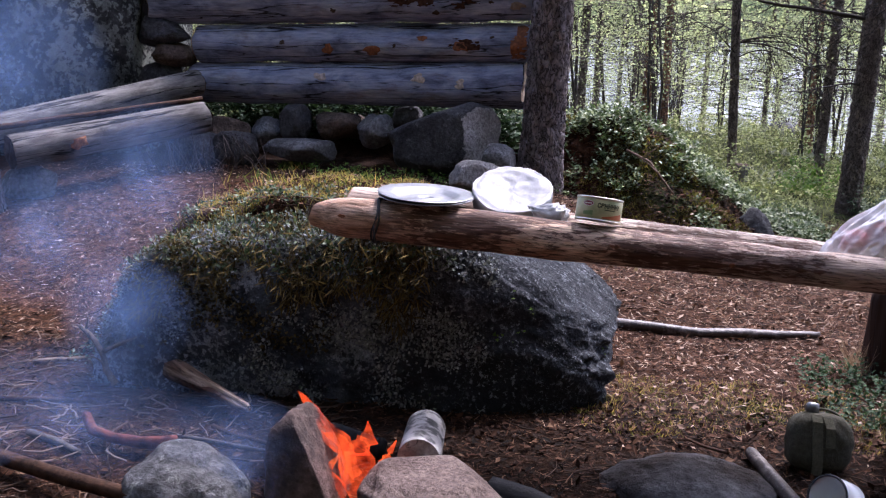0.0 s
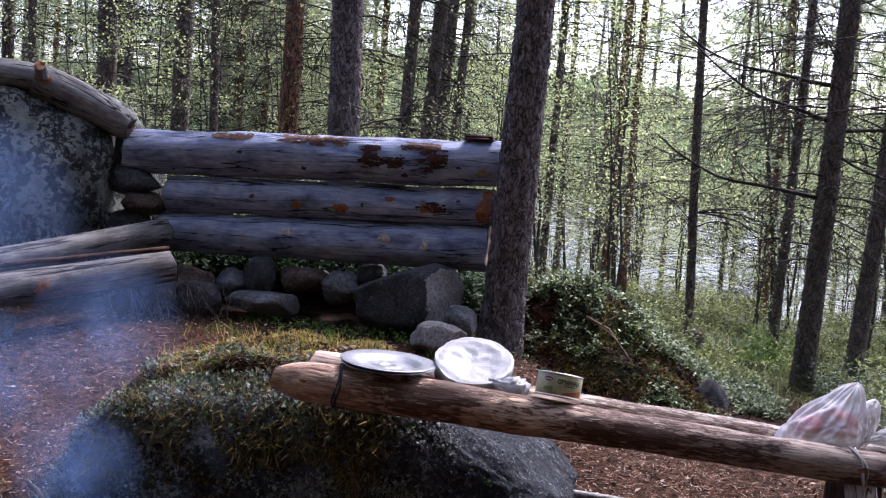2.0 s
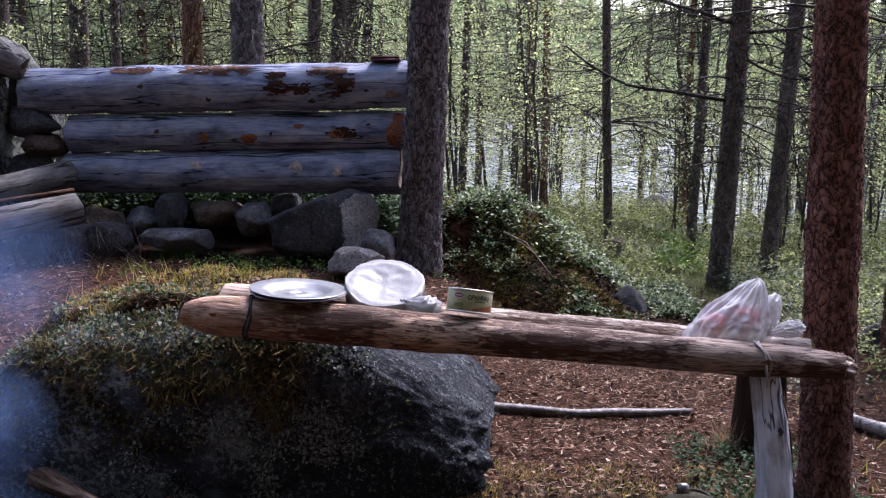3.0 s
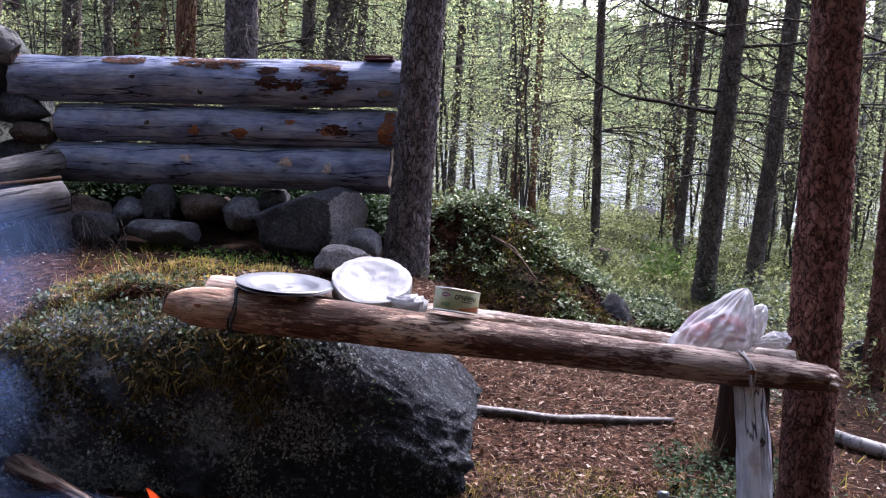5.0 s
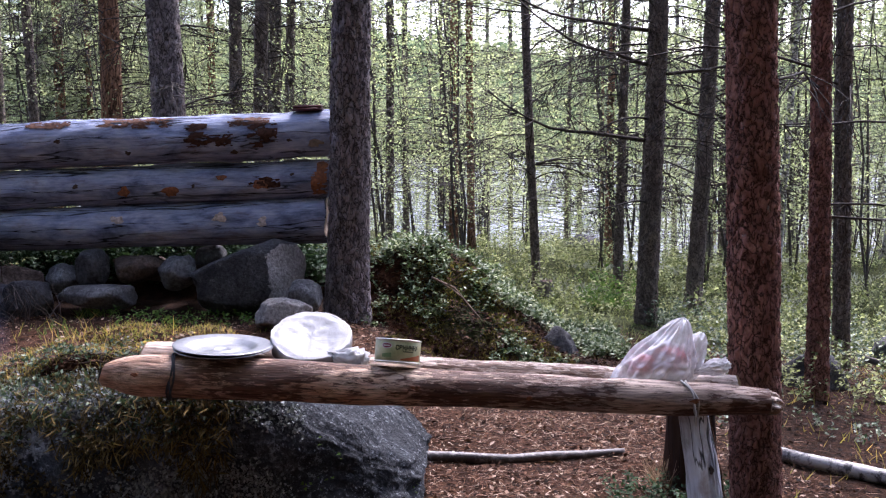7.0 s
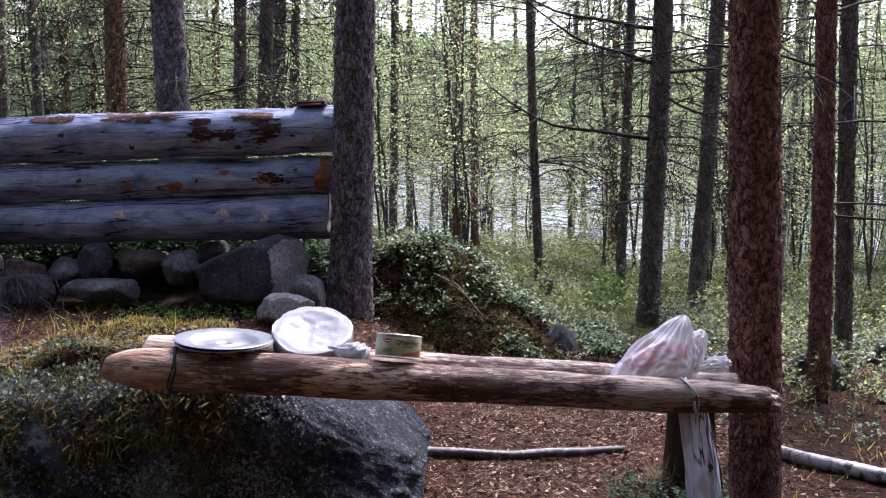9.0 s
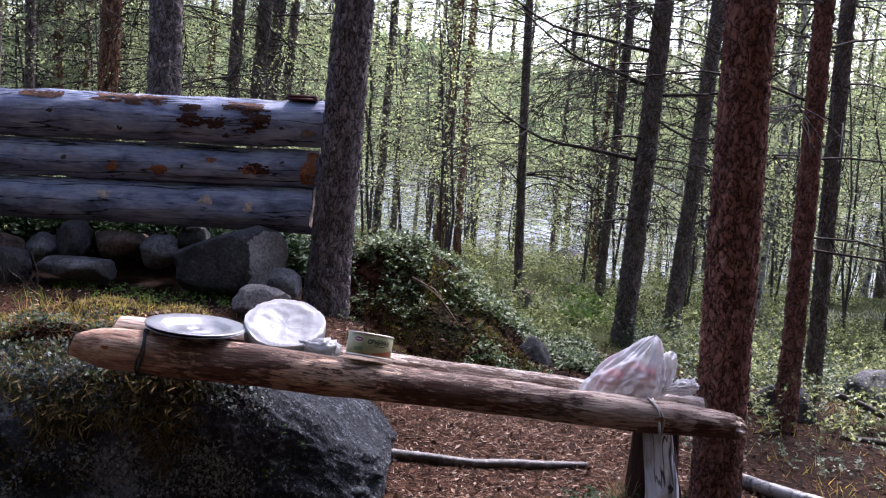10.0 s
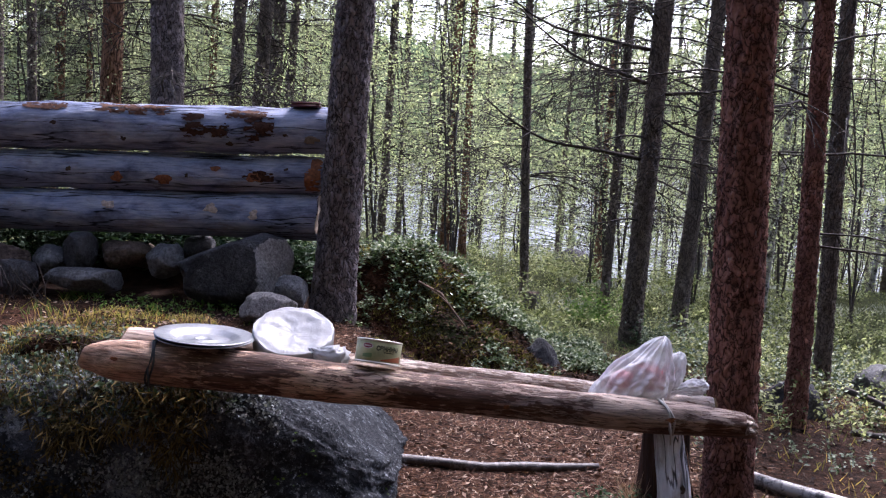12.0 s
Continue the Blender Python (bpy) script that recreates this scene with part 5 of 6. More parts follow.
for v in wb_.verts:
    w = (v.co.x * 0.82 - 0.004) / CAN_R - math.pi / 2
    v.co = Vector(((CAN_R + 0.0010) * math.cos(w), (CAN_R + 0.0010) * math.sin(w), 0.0290 + v.co.y))
part("lettering", wb_, INK_DARK, can, "dark printed word", smooth=False)

# plastic bag with red packets
bag_mat, gn_, gl_, gb_ = material("clear_plastic_bag")
gb_.inputs["Base Color"].default_value = (0.88, 0.87, 0.88, 1)
gb_.inputs["Roughness"].default_value = 0.22
gf = noise_tex(gn_, gl_, coords(gn_, gl_), 30, 6, 0.65, 1.5)
bump(gn_, gl_, gb_, gf, 0.5, 0.005)
gt = gn_.new("ShaderNodeBsdfTransparent")
gt.inputs[0].default_value = (0.97, 0.96, 0.97, 1)
gm = gn_.new("ShaderNodeMixShader")
gl_.new(ramp(gn_, gl_, noise_tex(gn_, gl_, coords(gn_, gl_), 16, 5, 0.6, 0.8), [(0.35, grey(0.44)), (0.64, grey(0.86))]), gm.inputs[0])
gl_.new(gt.outputs[0], gm.inputs[1]), gl_.new(gb_.outputs[0], gm.inputs[2])
gl_.new(gm.outputs[0], gn_["Material Output"].inputs[0])


def gathered(steps=150, rings=70):
    """A bag standing on its contents: wide foot, leaning up to one gathered peak, folds running from the peak."""
    gg = Geo()
    for i in range(rings + 1):
        t = i / rings
        spread = (1 - t ** 2.0) ** 0.62 * (0.86 + 0.22 * math.sin(math.pi * min(1.0, t + 0.25)))
        for k in range(steps):
            w = 2 * math.pi * k / steps
            c_, s_ = math.cos(w), math.sin(w)
            fold = 0.0050 * math.sin(9 * w + 3 * math.sin(2 * w) + 2.2 * t) * (0.25 + t) * (1 - t ** 6) + 0.0035 * math.sin(17 * w + 5 * math.sin(w + 1) - 3 * t) * (0.3 + 0.7 * t)
            dent = 0.012 * noise.noise(Vector((c_ * 1.8, s_ * 1.8, t * 3.2 + 4))) + 0.006 * abs(noise.noise(Vector((c_ * 5, s_ * 5, t * 8 + 9))))
            rad = spread * (0.080 + dent) + fold * (0.4 + 0.6 * spread)
            lean = 0.070 * t ** 0.85
            gg.v.append(Vector((lean + rad * c_ * (1.0 if c_ < 0 else 1.0 - 0.25 * t), rad * s_ * 0.78, 0.142 * t + 0.006 * noise.noise(Vector((c_ * 3, s_ * 3, t * 5))) * min(1, 3 * t))))
    for i in range(rings):
        for k in range(steps):
            a, b = i * steps + k, i * steps + (k + 1) % steps
            gg.f.append((a, b, b + steps, a + steps))
    return gg


bag = thing("plastic_bag", "crumpled clear plastic bag with red packets on the bench", "plastic bag", (0.446, 2.265, 0.463), (0, 2, 0))
part("bag_body", gathered(), bag_mat, bag)
h1 = part("handle", crumpled((0.025, 0.024, 0.050), 13, 0.13, 5, lambda q: Vector((q.x + 0.25 * q.z * q.z, q.y, q.z))), bag_mat, bag, "bunched plastic handle")
h1.matrix_basis = pose(0.098, 0.012, 0.058, 0, 10, 0)
h2 = part("handle", crumpled((0.040, 0.018, 0.014), 17, 0.22, 5, lambda q: Vector((q.x, q.y * (1 + 0.4 * q.x), q.z * (1 + 0.7 * q.x)))), bag_mat, bag, "twisted plastic handle end")
h2.matrix_basis = pose(0.132, -0.005, 0.034, 0, -16, 0)
PACK = plain("red_packet", (0.62, 0.06, 0.08), 0.35, 0, 0.5, 40, 0.4)
PACK2 = plain("white_packet", (0.75, 0.73, 0.74), 0.4, 0, 0.3, 40, 0.4)
for k, (x, y, z, a, b, c, m_, turn, lab) in enumerate(((0.492, 2.256, 0.512, 0.036, 0.024, 0.026, PACK, 20, "red plastic packet inside the bag"), (0.432, 2.256, 0.502, 0.030, 0.024, 0.021, PACK, -15, "small red packet inside the bag"),
                                                       (0.480, 2.285, 0.531, 0.034, 0.03, 0.022, PACK2, 10, "white packet inside the bag"))):
    solid("packet", crumpled((a, b, c), 20 + k, 0.2, 4), m_, lab, "packet", (x, y, z), (0, turn, 0), "packets in the bag")

# dark red case on the top wall log
case = thing("flat_case", "small dark red case lying on the top wall log", "case", (-0.568, 4.545, 1.108), (0, -1.5, -3))
CASE = plain("dark_red_plastic", (0.075, 0.014, 0.014), 0.35, 0, 0.2)
for nm, z, h, sx in (("base", 0.0, 0.012, 1.0), ("lid", 0.0125, 0.011, 0.97)):
    bm = bmesh.new()
    bmesh.ops.create_cube(bm, size=1, matrix=Matrix.Translation((0, 0, z + h / 2)) @ Matrix.Diagonal((0.13 * sx, 0.065 * sx, h, 1)))
    bmesh.ops.bevel(bm, geom=bm.edges[:], offset=0.004, segments=2, affect="EDGES")
    part(nm, bm, CASE, case)


# ---- sticks and camp things on the ground ----
def stick(name, pts, r0, r1, mat, label, group="", seed=0, rough=0.25, sides=10, forks=()):
    """A branch along the given points; forks: (share along, direction, length, radius)."""
    pts = [Vector(p) for p in pts]
    fine = []
    for i in range(len(pts) - 1):
        for k in range(6):
            p = pts[i].lerp(pts[i + 1], k / 6)
            fine.append(p + 0.006 * noise.noise_vector(p * 6 + Vector((seed, 0, 0))))
    fine.append(pts[-1])
    m = len(fine)
    ob = thing(name, label, "stick", group=group)
    part("branch", Geo().tube(fine, [r0 + (r1 - r0) * i / (m - 1) for i in range(m)], sides, True, rough, seed), mat, ob)
    for u, d, L, r in forks:
        p, d = fine[int(u * (m - 1))], Vector(d).normalized()
        part("side_twig", Geo().tube([p, p + d * L * 0.5 + Vector((0.004, 0, 0.003)), p + d * L], [r, r * 0.8, r * 0.4], 6), mat, ob)
    return ob


def g_at(x, y, lift=0.0):
    return (x, y, height(x, y) + lift)


stick("fallen_branch", [g_at(-0.38, 3.06, 0.014), g_at(-0.05, 3.10, 0.014), g_at(0.20, 3.14, 0.014), g_at(0.38, 3.18, 0.013), g_at(0.56, 3.20, 0.01)], 0.0165, 0.013, DARK_BIRCH, "mottled grey fallen branch on the needle litter", seed=3, rough=0.35)
stick("fallen_birch", [g_at(1.00, 3.22, 0.018), g_at(1.28, 2.98, 0.02), g_at(1.75, 2.62, 0.022)], 0.021, 0.025, BIRCH_STICK, "white birch pole lying on the ground", seed=4)
stick("fallen_branch", [g_at(1.9, 4.7, 0.12), g_at(2.2, 4.55, 0.06), g_at(2.6, 4.6, 0.05)], 0.014, 0.018, GREY_STICK, "grey fallen branch among the undergrowth", seed=5)
stick("fallen_branch", [g_at(1.75, 4.2, 0.03), g_at(2.1, 4.25, 0.05), g_at(2.6, 4.2, 0.05)], 0.012, 0.014, GREY_STICK, "grey fallen branch among the undergrowth", seed=6)
stick("pole", [(-1.55, 1.93, 0.03), (-1.26, 1.815, 0.035), (-0.89, 1.68, 0.05), (-0.6, 1.58, 0.06)], 0.017, 0.014, BROWN_TWIG, "smooth dark brown pole lying by the fire", seed=7, rough=0.08)
stick("charred_branch", [(-1.190, 2.03, 0.05), (-1.155, 1.99, 0.032), (-1.10, 1.972, 0.026), (-1.03, 1.968, 0.026), (-0.955, 1.985, 0.03)], 0.010, 0.0155, RED_STICK, "reddish peeled crooked branch by the fire", seed=8, rough=0.4)
log_thing("firewood_stick", (-1.145, 2.36, 0.062), (-0.85, 2.155, 0.048), 0.027, 0.011, SPLIT_WOOD, KNOT, "pale rough split stick pointing into the fire", "stick", seed=9, rough=0.75, jag=0.03, blunt=0.2, tip=0.5, ragged=0.3, patches=((0.6, 0.2, 0.14, 0.03), (0.3, -0.3, 0.12, 0.02)))
stick("forked_branch", [(-1.265, 2.32, 0.012), (-1.288, 2.32, 0.05), (-1.300, 2.325, 0.092), (-1.335, 2.34, 0.130), (-1.372, 2.35, 0.152)], 0.0085, 0.005, PALE_TWIG, "pale forked dead branch", seed=10, rough=0.4,
      forks=((0.5, (0.085, 0.0, 0.042), 0.105, 0.006), (0.9, (0.1, 0.1, 1), 0.045, 0.003), (0.98, (-1, 0.0, 0.1), 0.03, 0.003), (0.3, (-0.5, -0.3, 0.5), 0.05, 0.003)))
stick("ground_stick", [g_at(-1.30, 1.985, 0.012), g_at(-1.22, 1.95, 0.014), g_at(-1.14, 1.91, 0.012)], 0.009, 0.008, GREY_STICK, "short grey stick on the litter", "sticks by the fire", 11)
stick("ground_stick", [g_at(-1.62, 2.14, 0.01), g_at(-1.45, 2.15, 0.014), g_at(-1.28, 2.2, 0.012)], 0.010, 0.006, BROWN_TWIG, "brown stick on the litter", "sticks by the fire", 12)
stick("ground_stick", [g_at(-1.55, 2.42, 0.01), g_at(-1.4, 2.5, 0.014), g_at(-1.22, 2.62, 0.012)], 0.008, 0.004, PALE_TWIG, "pale stick on the litter", "sticks by the fire", 13)
stick("ground_stick", [g_at(-0.93, 2.12, 0.012), g_at(-0.78, 2.05, 0.014), g_at(-0.62, 2.05, 0.012)], 0.006, 0.004, BROWN_TWIG, "thin brown stick near the fire", "sticks by the fire", 14)
stick("ground_stick", [g_at(-0.98, 2.04, 0.012), g_at(-0.8, 2.02, 0.012), g_at(-0.65, 2.0, 0.012)], 0.006, 0.004, GREY_STICK, "thin grey stick near the fire", "sticks by the fire", 15)
stick("split_pole", [(-2.47, 3.20, 0.469), (-2.19, 3.55, 0.509), (-1.765, 4.10, 0.572)], 0.013, 0.009, BROWN_TWIG, "thin brown pole lying across the floor logs", seed=16, rough=0.15)
stick("ground_stick", [g_at(0.20, 2.13, 0.06), g_at(0.17, 2.22, 0.03), g_at(0.13, 2.30, 0.01)], 0.004, 0.003, BROWN_TWIG, "thin curved twig across the low stone", seed=17)
stick("ground_stick", [g_at(0.27, 2.28, 0.01), g_at(0.29, 2.2, 0.012)], 0.004, 0.003, BROWN_TWIG, "thin twig beside the low stone", seed=18)
stick("fallen_branch", [g_at(-0.05, 4.62, 0.06), g_at(0.05, 4.56, 0.08), g_at(0.16, 4.5, 0.03)], 0.006, 0.004, PALE_TWIG, "bare pale twig on the mound", seed=19, forks=((0.4, (0.6, -0.3, 0.5), 0.14, 0.003), (0.7, (-0.5, -0.3, 0.4), 0.12, 0.003)))

rock("hearth_stone", (0.13, 2.07, -0.022), (0.19, 0.15, 0.075), SOIL_STONE, "low dark stone half sunk in the litter", "stone", 71, 0.16, sub=5, facets=3, soften=0.6)
rock("hearth_stone", (-0.365, 1.80, 0.03), (0.150, 0.13, 0.085), stone("pink_stone", [(0.35, (0.10, 0.070, 0.060)), (0.65, (0.26, 0.195, 0.165))], scale=2.0), "pinkish cracked flat-topped stone by the fire", "stone", 72, 0.18, sub=5, power=3.2, cuts=((0, 0, 1, 0.78), (0.5, -0.6, 0.6, 0.86)), facets=6)
rock("hearth_stone", (-0.615, 1.85, 0.04), (0.085, 0.10, 0.15), stone("sooty_stone", [(0.35, (0.04, 0.035, 0.033)), (0.65, (0.15, 0.10, 0.085))]), "upright sooty stone beside the flames", "stone", 73, 0.16, sub=5, power=2.6, cuts=((0.75, 0, 0.65, 0.42), (0, -1, 0.15, 0.7)))
rock("hearth_stone", (-0.84, 1.76, 0.02), (0.125, 0.11, 0.10), GREY_STONE, "rounded grey stone at the fire's edge", "stone", 74, 0.16, sub=5)
for k, (x, y, sx, sy) in enumerate(((-0.19, 1.86, 0.07, 0.03), (-0.62, 2.08, 0.10, 0.03))):
    stick("burnt_log", [(x - sx, y + sy, 0.03), (x, y, 0.035), (x + sx, y - sy, 0.03)], 0.03, 0.024, plain("charcoal", (0.012, 0.012, 0.013), 0.8, 0, 0.5, 40, 1.0), "black charred piece of firewood", "firewood", 20 + k, 0.35)
birch_log = log_thing("birch_firewood", (-0.447, 2.165, 0.040), (-0.415, 1.92, 0.072), 0.043, 0.044, BIRCH_STICK, PALE_LOG, "white-barked birch firewood log beside the fire", "firewood", seed=75)
log_thing("birch_branch", (0.262, 2.235, 0.022), (0.335, 1.93, 0.026), 0.013, 0.015, DARK_BIRCH, KNOT, "small birch branch with an orange broken end", "stick", seed=76, rough=0.2)

# cloth-covered canteen
CANVAS = plain("olive_canvas", (0.058, 0.055, 0.040), 0.9, 0, 0.4, 120, 0.6)
STRAP = plain("olive_strap", (0.085, 0.082, 0.058), 0.9, 0, 0.4, 150, 0.5)
flask = thing("canteen", "olive canvas-covered flask standing on the litter", "canteen", (0.395, 2.215, 0.0), (-14, 6, 10))
body = bmesh.new()
bmesh.ops.create_uvsphere(body, u_segments=40, v_segments=28, radius=1)
for v in body.verts:
    p = v.co
    k = (abs(p.x) ** 3 + abs(p.y) ** 3 + abs(p.z) ** 3) ** (-1 / 3)
    v.co = Vector((p.x * k * 0.069, p.y * k * 0.045, p.z * k * 0.064 + 0.064)) + 0.004 * noise.noise_vector(p * 3)
part("cover", body, CANVAS, flask)
part("flap_seam", Geo().tube([(0.066 * math.cos(a), -0.004, 0.072 + 0.064 * math.sin(a)) for a in np.linspace(0.1, 3.04, 24)], [0.003] * 24, 6), STRAP, flask, "stitched seam round the top")


def strip(pts, width, thick=0.003):
    g = Geo()
    for x, y, z in pts:
        g.v += [(x - width / 2, y, z), (x + width / 2, y, z), (x + width / 2, y - thick, z), (x - width / 2, y - thick, z)]
    for i in range(len(pts) - 1):
        for k in range(4):
            a, b = 4 * i + k, 4 * i + (k + 1) % 4
            g.f.append((a, b, b + 4, a + 4))
    g.f += [(3, 2, 1, 0), tuple(4 * (len(pts) - 1) + k for k in range(4))]
    return g


part("strap", strip([(-0.024, -0.028, 0.125), (-0.024, -0.040, 0.11), (-0.022, -0.048, 0.07), (-0.018, -0.050, 0.03), (-0.016, -0.046, 0.0)], 0.022), STRAP, flask, "flat woven carrying strap", smooth=False)
part("strap", strip([(0.0, -0.030, 0.122), (0.004, -0.045, 0.10), (0.006, -0.049, 0.06)], 0.020), STRAP, flask, "flat woven closing strap", smooth=False)
part("neck", lathe([(0.011, 0.0), (0.011, 0.014)], 20), ALU, flask).matrix_basis = pose(-0.022, 0, 0.120)
part("cap", lathe([(0.0005, 0.022), (0.009, 0.021), (0.013, 0.018), (0.014, 0.012), (0.014, 0.0), (0.0005, 0.0)], 24), ALU, flask, "shiny metal screw cap").matrix_basis = pose(-0.022, 0, 0.126)

# enamel mug lying on its side
ENAMEL = plain("white_enamel", (0.80, 0.80, 0.78), 0.18, 0, 0.06, 20, 0.0)
RIM = plain("dark_enamel_rim", (0.012, 0.012, 0.018), 0.25, 0, 0.1, 20, 0.0)
mug = thing("enamel_mug", "white enamel mug with a dark rim lying on the ground", "mug")
axis = Vector((-0.62, -0.60, 0.42)).normalized()
mug.matrix_basis = Matrix.Translation((0.418, 2.005, 0.030)) @ axis.to_track_quat("Z", "Y").to_matrix().to_4x4()
part("cup", lathe([(0.0005, 0.0), (0.037, 0.0), (0.040, 0.003), (0.041, 0.072), (0.0385, 0.072), (0.0375, 0.005), (0.0005, 0.003)], 48), ENAMEL, mug)
part("rim", lathe([(0.0385, 0.071), (0.0415, 0.071), (0.0425, 0.073), (0.0415, 0.075), (0.0385, 0.075), (0.0375, 0.073), (0.0385, 0.071)], 48), RIM, mug, "dark rolled rim")
part("handle", Geo().tube([(0.040 * math.cos(5.0) * f, 0.040 * math.sin(5.0) * f, z) for f, z in ((1, 0.06), (1.5, 0.058), (1.75, 0.045), (1.6, 0.025), (1.0, 0.016))], [0.005] * 5, 8), ENAMEL, mug)
for k in range(3):
    w = -0.5 + 0.14 * k
    part("printed_mark", lathe([(0.0005, 0.0), (0.003, 0.0)], 10), INK_DARK, mug).matrix_basis = Matrix.Translation((0.0412 * math.cos(w), 0.0412 * math.sin(w), 0.045 + 0.006 * (k % 2))) @ pose(0, 0, 0, 0, 90, math.degrees(w))


# ---- fire ----
flame_mat, en, el_, eb = material("flame")
em, et, emix = en.new("ShaderNodeEmission"), en.new("ShaderNodeBsdfTransparent"), en.new("ShaderNodeMixShader")
ev = coords(en, el_)
el_.new(ramp(en, el_, noise_tex(en, el_, ev, 14, 4, 0.6), [(0.3, (0.70, 0.035, 0.010)), (0.58, (1.0, 0.12, 0.020)), (0.8, (1.0, 0.30, 0.05))]), em.inputs[0])
em.inputs[1].default_value = 0.42
el_.new(ramp(en, el_, noise_tex(en, el_, ev, 20, 5, 0.6), [(0.38, grey(0.0)), (0.72, grey(0.5))]), emix.inputs[0])
el_.new(et.outputs[0], emix.inputs[1]), el_.new(em.outputs[0], emix.inputs[2])
el_.new(emix.outputs[0], en["Material Output"].inputs[0])
fire = thing("campfire_flames", "orange campfire flames between the hearth stones", "fire", (-0.51, 1.87, 0.0))
TONGUES = [([(0.0, -0.03, 0.0), (0.0, -0.02, 0.05), (-0.01, 0.0, 0.09), (0.015, 0.0, 0.12), (-0.01, 0.01, 0.16)], [0.018, 0.026, 0.024, 0.015, 0.001]),
           ([(-0.02, 0.0, 0.05), (-0.06, 0.02, 0.10), (-0.10, 0.04, 0.14), (-0.13, 0.05, 0.155), (-0.155, 0.055, 0.178)], [0.012, 0.014, 0.013, 0.009, 0.001]),
           ([(-0.05, -0.03, 0.0), (-0.045, -0.03, 0.03), (-0.06, -0.02, 0.07), (-0.05, -0.02, 0.10)], [0.02, 0.018, 0.010, 0.001]),
           ([(0.01, -0.02, 0.02), (0.03, -0.01, 0.06), (0.035, 0.0, 0.09), (0.06, 0.0, 0.13)], [0.010, 0.014, 0.010, 0.001]),
           ([(-0.03, 0.0, 0.04), (-0.05, 0.01, 0.09), (-0.10, 0.02, 0.12), (-0.12, 0.03, 0.17)], [0.014, 0.016, 0.009, 0.001])]
for k, (pts, rad) in enumerate(TONGUES):
    fine = []
    for i in range(len(pts) - 1):
        fine += [(Vector(pts[i]).lerp(Vector(pts[i + 1]), j / 4), rad[i] + (rad[i + 1] - rad[i]) * j / 4) for j in range(4)]
    fine.append((Vector(pts[-1]), rad[-1]))
    part("flame_tongue", Geo().tube([p + 0.02 * noise.noise_vector(p * 22) for p, _ in fine], [r for _, r in fine], 14, True, 0.7, 30 + k), flame_mat, fire)


# ---- plants and litter ----
def sprigs(g, area, count, rnd, size=(0.06, 0.13), leaf=0.018, keep=None, per=11, lean=(0, 0)):
    x0, x1, y0, y1 = area
    done = 0
    while done < count:
        x, y = rnd.uniform(x0, x1), rnd.uniform(y0, y1)
        done += 1
        if keep and rnd.random() > keep(x, y):
            continue
        z, h = height(x, y) - 0.01, rnd.uniform(*size)
        top = Vector((x + rnd.gauss(lean[0], 0.35) * h, y + rnd.gauss(lean[1], 0.35) * h, z + h))
        for k in range(per):
            p = Vector((x, y, z)).lerp(top, rnd.uniform(0.25, 1.0)) + Vector((rnd.gauss(0, 0.008), rnd.gauss(0, 0.008), 0))
            d = Vector((rnd.gauss(0, 1), rnd.gauss(0, 1), rnd.gauss(0.35, 0.4)))
            g.leaf(p, d, Vector((rnd.gauss(0, 0.4), rnd.gauss(0, 0.4), 1)), leaf * rnd.uniform(0.7, 1.25), leaf * 0.62)


def blades(g, area, count, rnd, size=(0.04, 0.10), width=0.003, keep=None, flat=0.35):
    x0, x1, y0, y1 = area
    for _ in range(count):
        x, y = rnd.uniform(x0, x1), rnd.uniform(y0, y1)
        if keep and rnd.random() > keep(x, y):
            continue
        h = rnd.uniform(*size)
        g.blade((x, y, height(x, y) - 0.004), Vector((rnd.gauss(0, flat), rnd.gauss(0, flat), 1)).normalized() * h, width)


def stuff(name, g, mat, label, category):
    solid(name, g, mat, label, category, kind="stuff", smooth=False)


rnd = random.Random(77)
g = Geo()
sprigs(g, (-0.42, 0.85, 4.55, 5.5), 3000, rnd, (0.03, 0.085), 0.021, lambda x, y: smooth01(4.56, 4.74, y + 0.14 * noise.noise(Vector((x * 4, 3, 1)))) * smooth01(-0.35, 0.0, noise.noise(Vector((x * 5, y * 5, 1)))))
sprigs(g, (-0.42, 0.75, 4.32, 4.75), 1500, rnd, (0.02, 0.06), 0.017, lambda x, y: smooth01(0.08, 0.3, noise.noise(Vector((x * 4.5, y * 4.5, 61)))))
stuff("lingonberry_shrubs", g, BERRY_LEAF, "low glossy-leaved lingonberry shrubs on the mossy mound", "shrub")
g = Geo()
sprigs(g, (-1.45, -0.42, 2.40, 2.66), 750, rnd, (0.02, 0.06), 0.014, lambda x, y: smooth01(-0.35, 0.15, noise.noise(Vector((x * 6, y * 6, 50)))), 9, (0, -0.6))
sprigs(g, (-1.45, -1.1, 2.5, 2.8), 60, rnd, (0.02, 0.06), 0.015)
stuff("lingonberry_shrubs", g, TURF_LEAF, "lingonberry leaves hanging over the boulder's turf edge", "shrub")
g = Geo()
sprigs(g, (0.45, 0.85, 2.42, 2.9), 260, rnd, (0.03, 0.08), 0.014)
sprigs(g, (0.62, 1.0, 2.2, 2.42), 34, rnd, (0.03, 0.08), 0.014)
stuff("lingonberry_shrubs", g, SHADE_LEAF, "low shrubs round the reddish pine's foot, shade put into their dark green", "shrub")
g = Geo()
sprigs(g, (1.2, 4.2, 4.0, 7.5), 1500, rnd, (0.06, 0.28), 0.023, lambda x, y: smooth01(-0.25, 0.3, noise.noise(Vector((x * 1.3, y * 1.3, 4)))), 12)
def lawn(x, y):
    """Share of open mossy ground between the clearing and the lakeside trees."""
    return math.exp(-((x - 0.12 * y - 0.1) ** 2) / 0.22 - ((y - 7.2) ** 2) / 4.0)


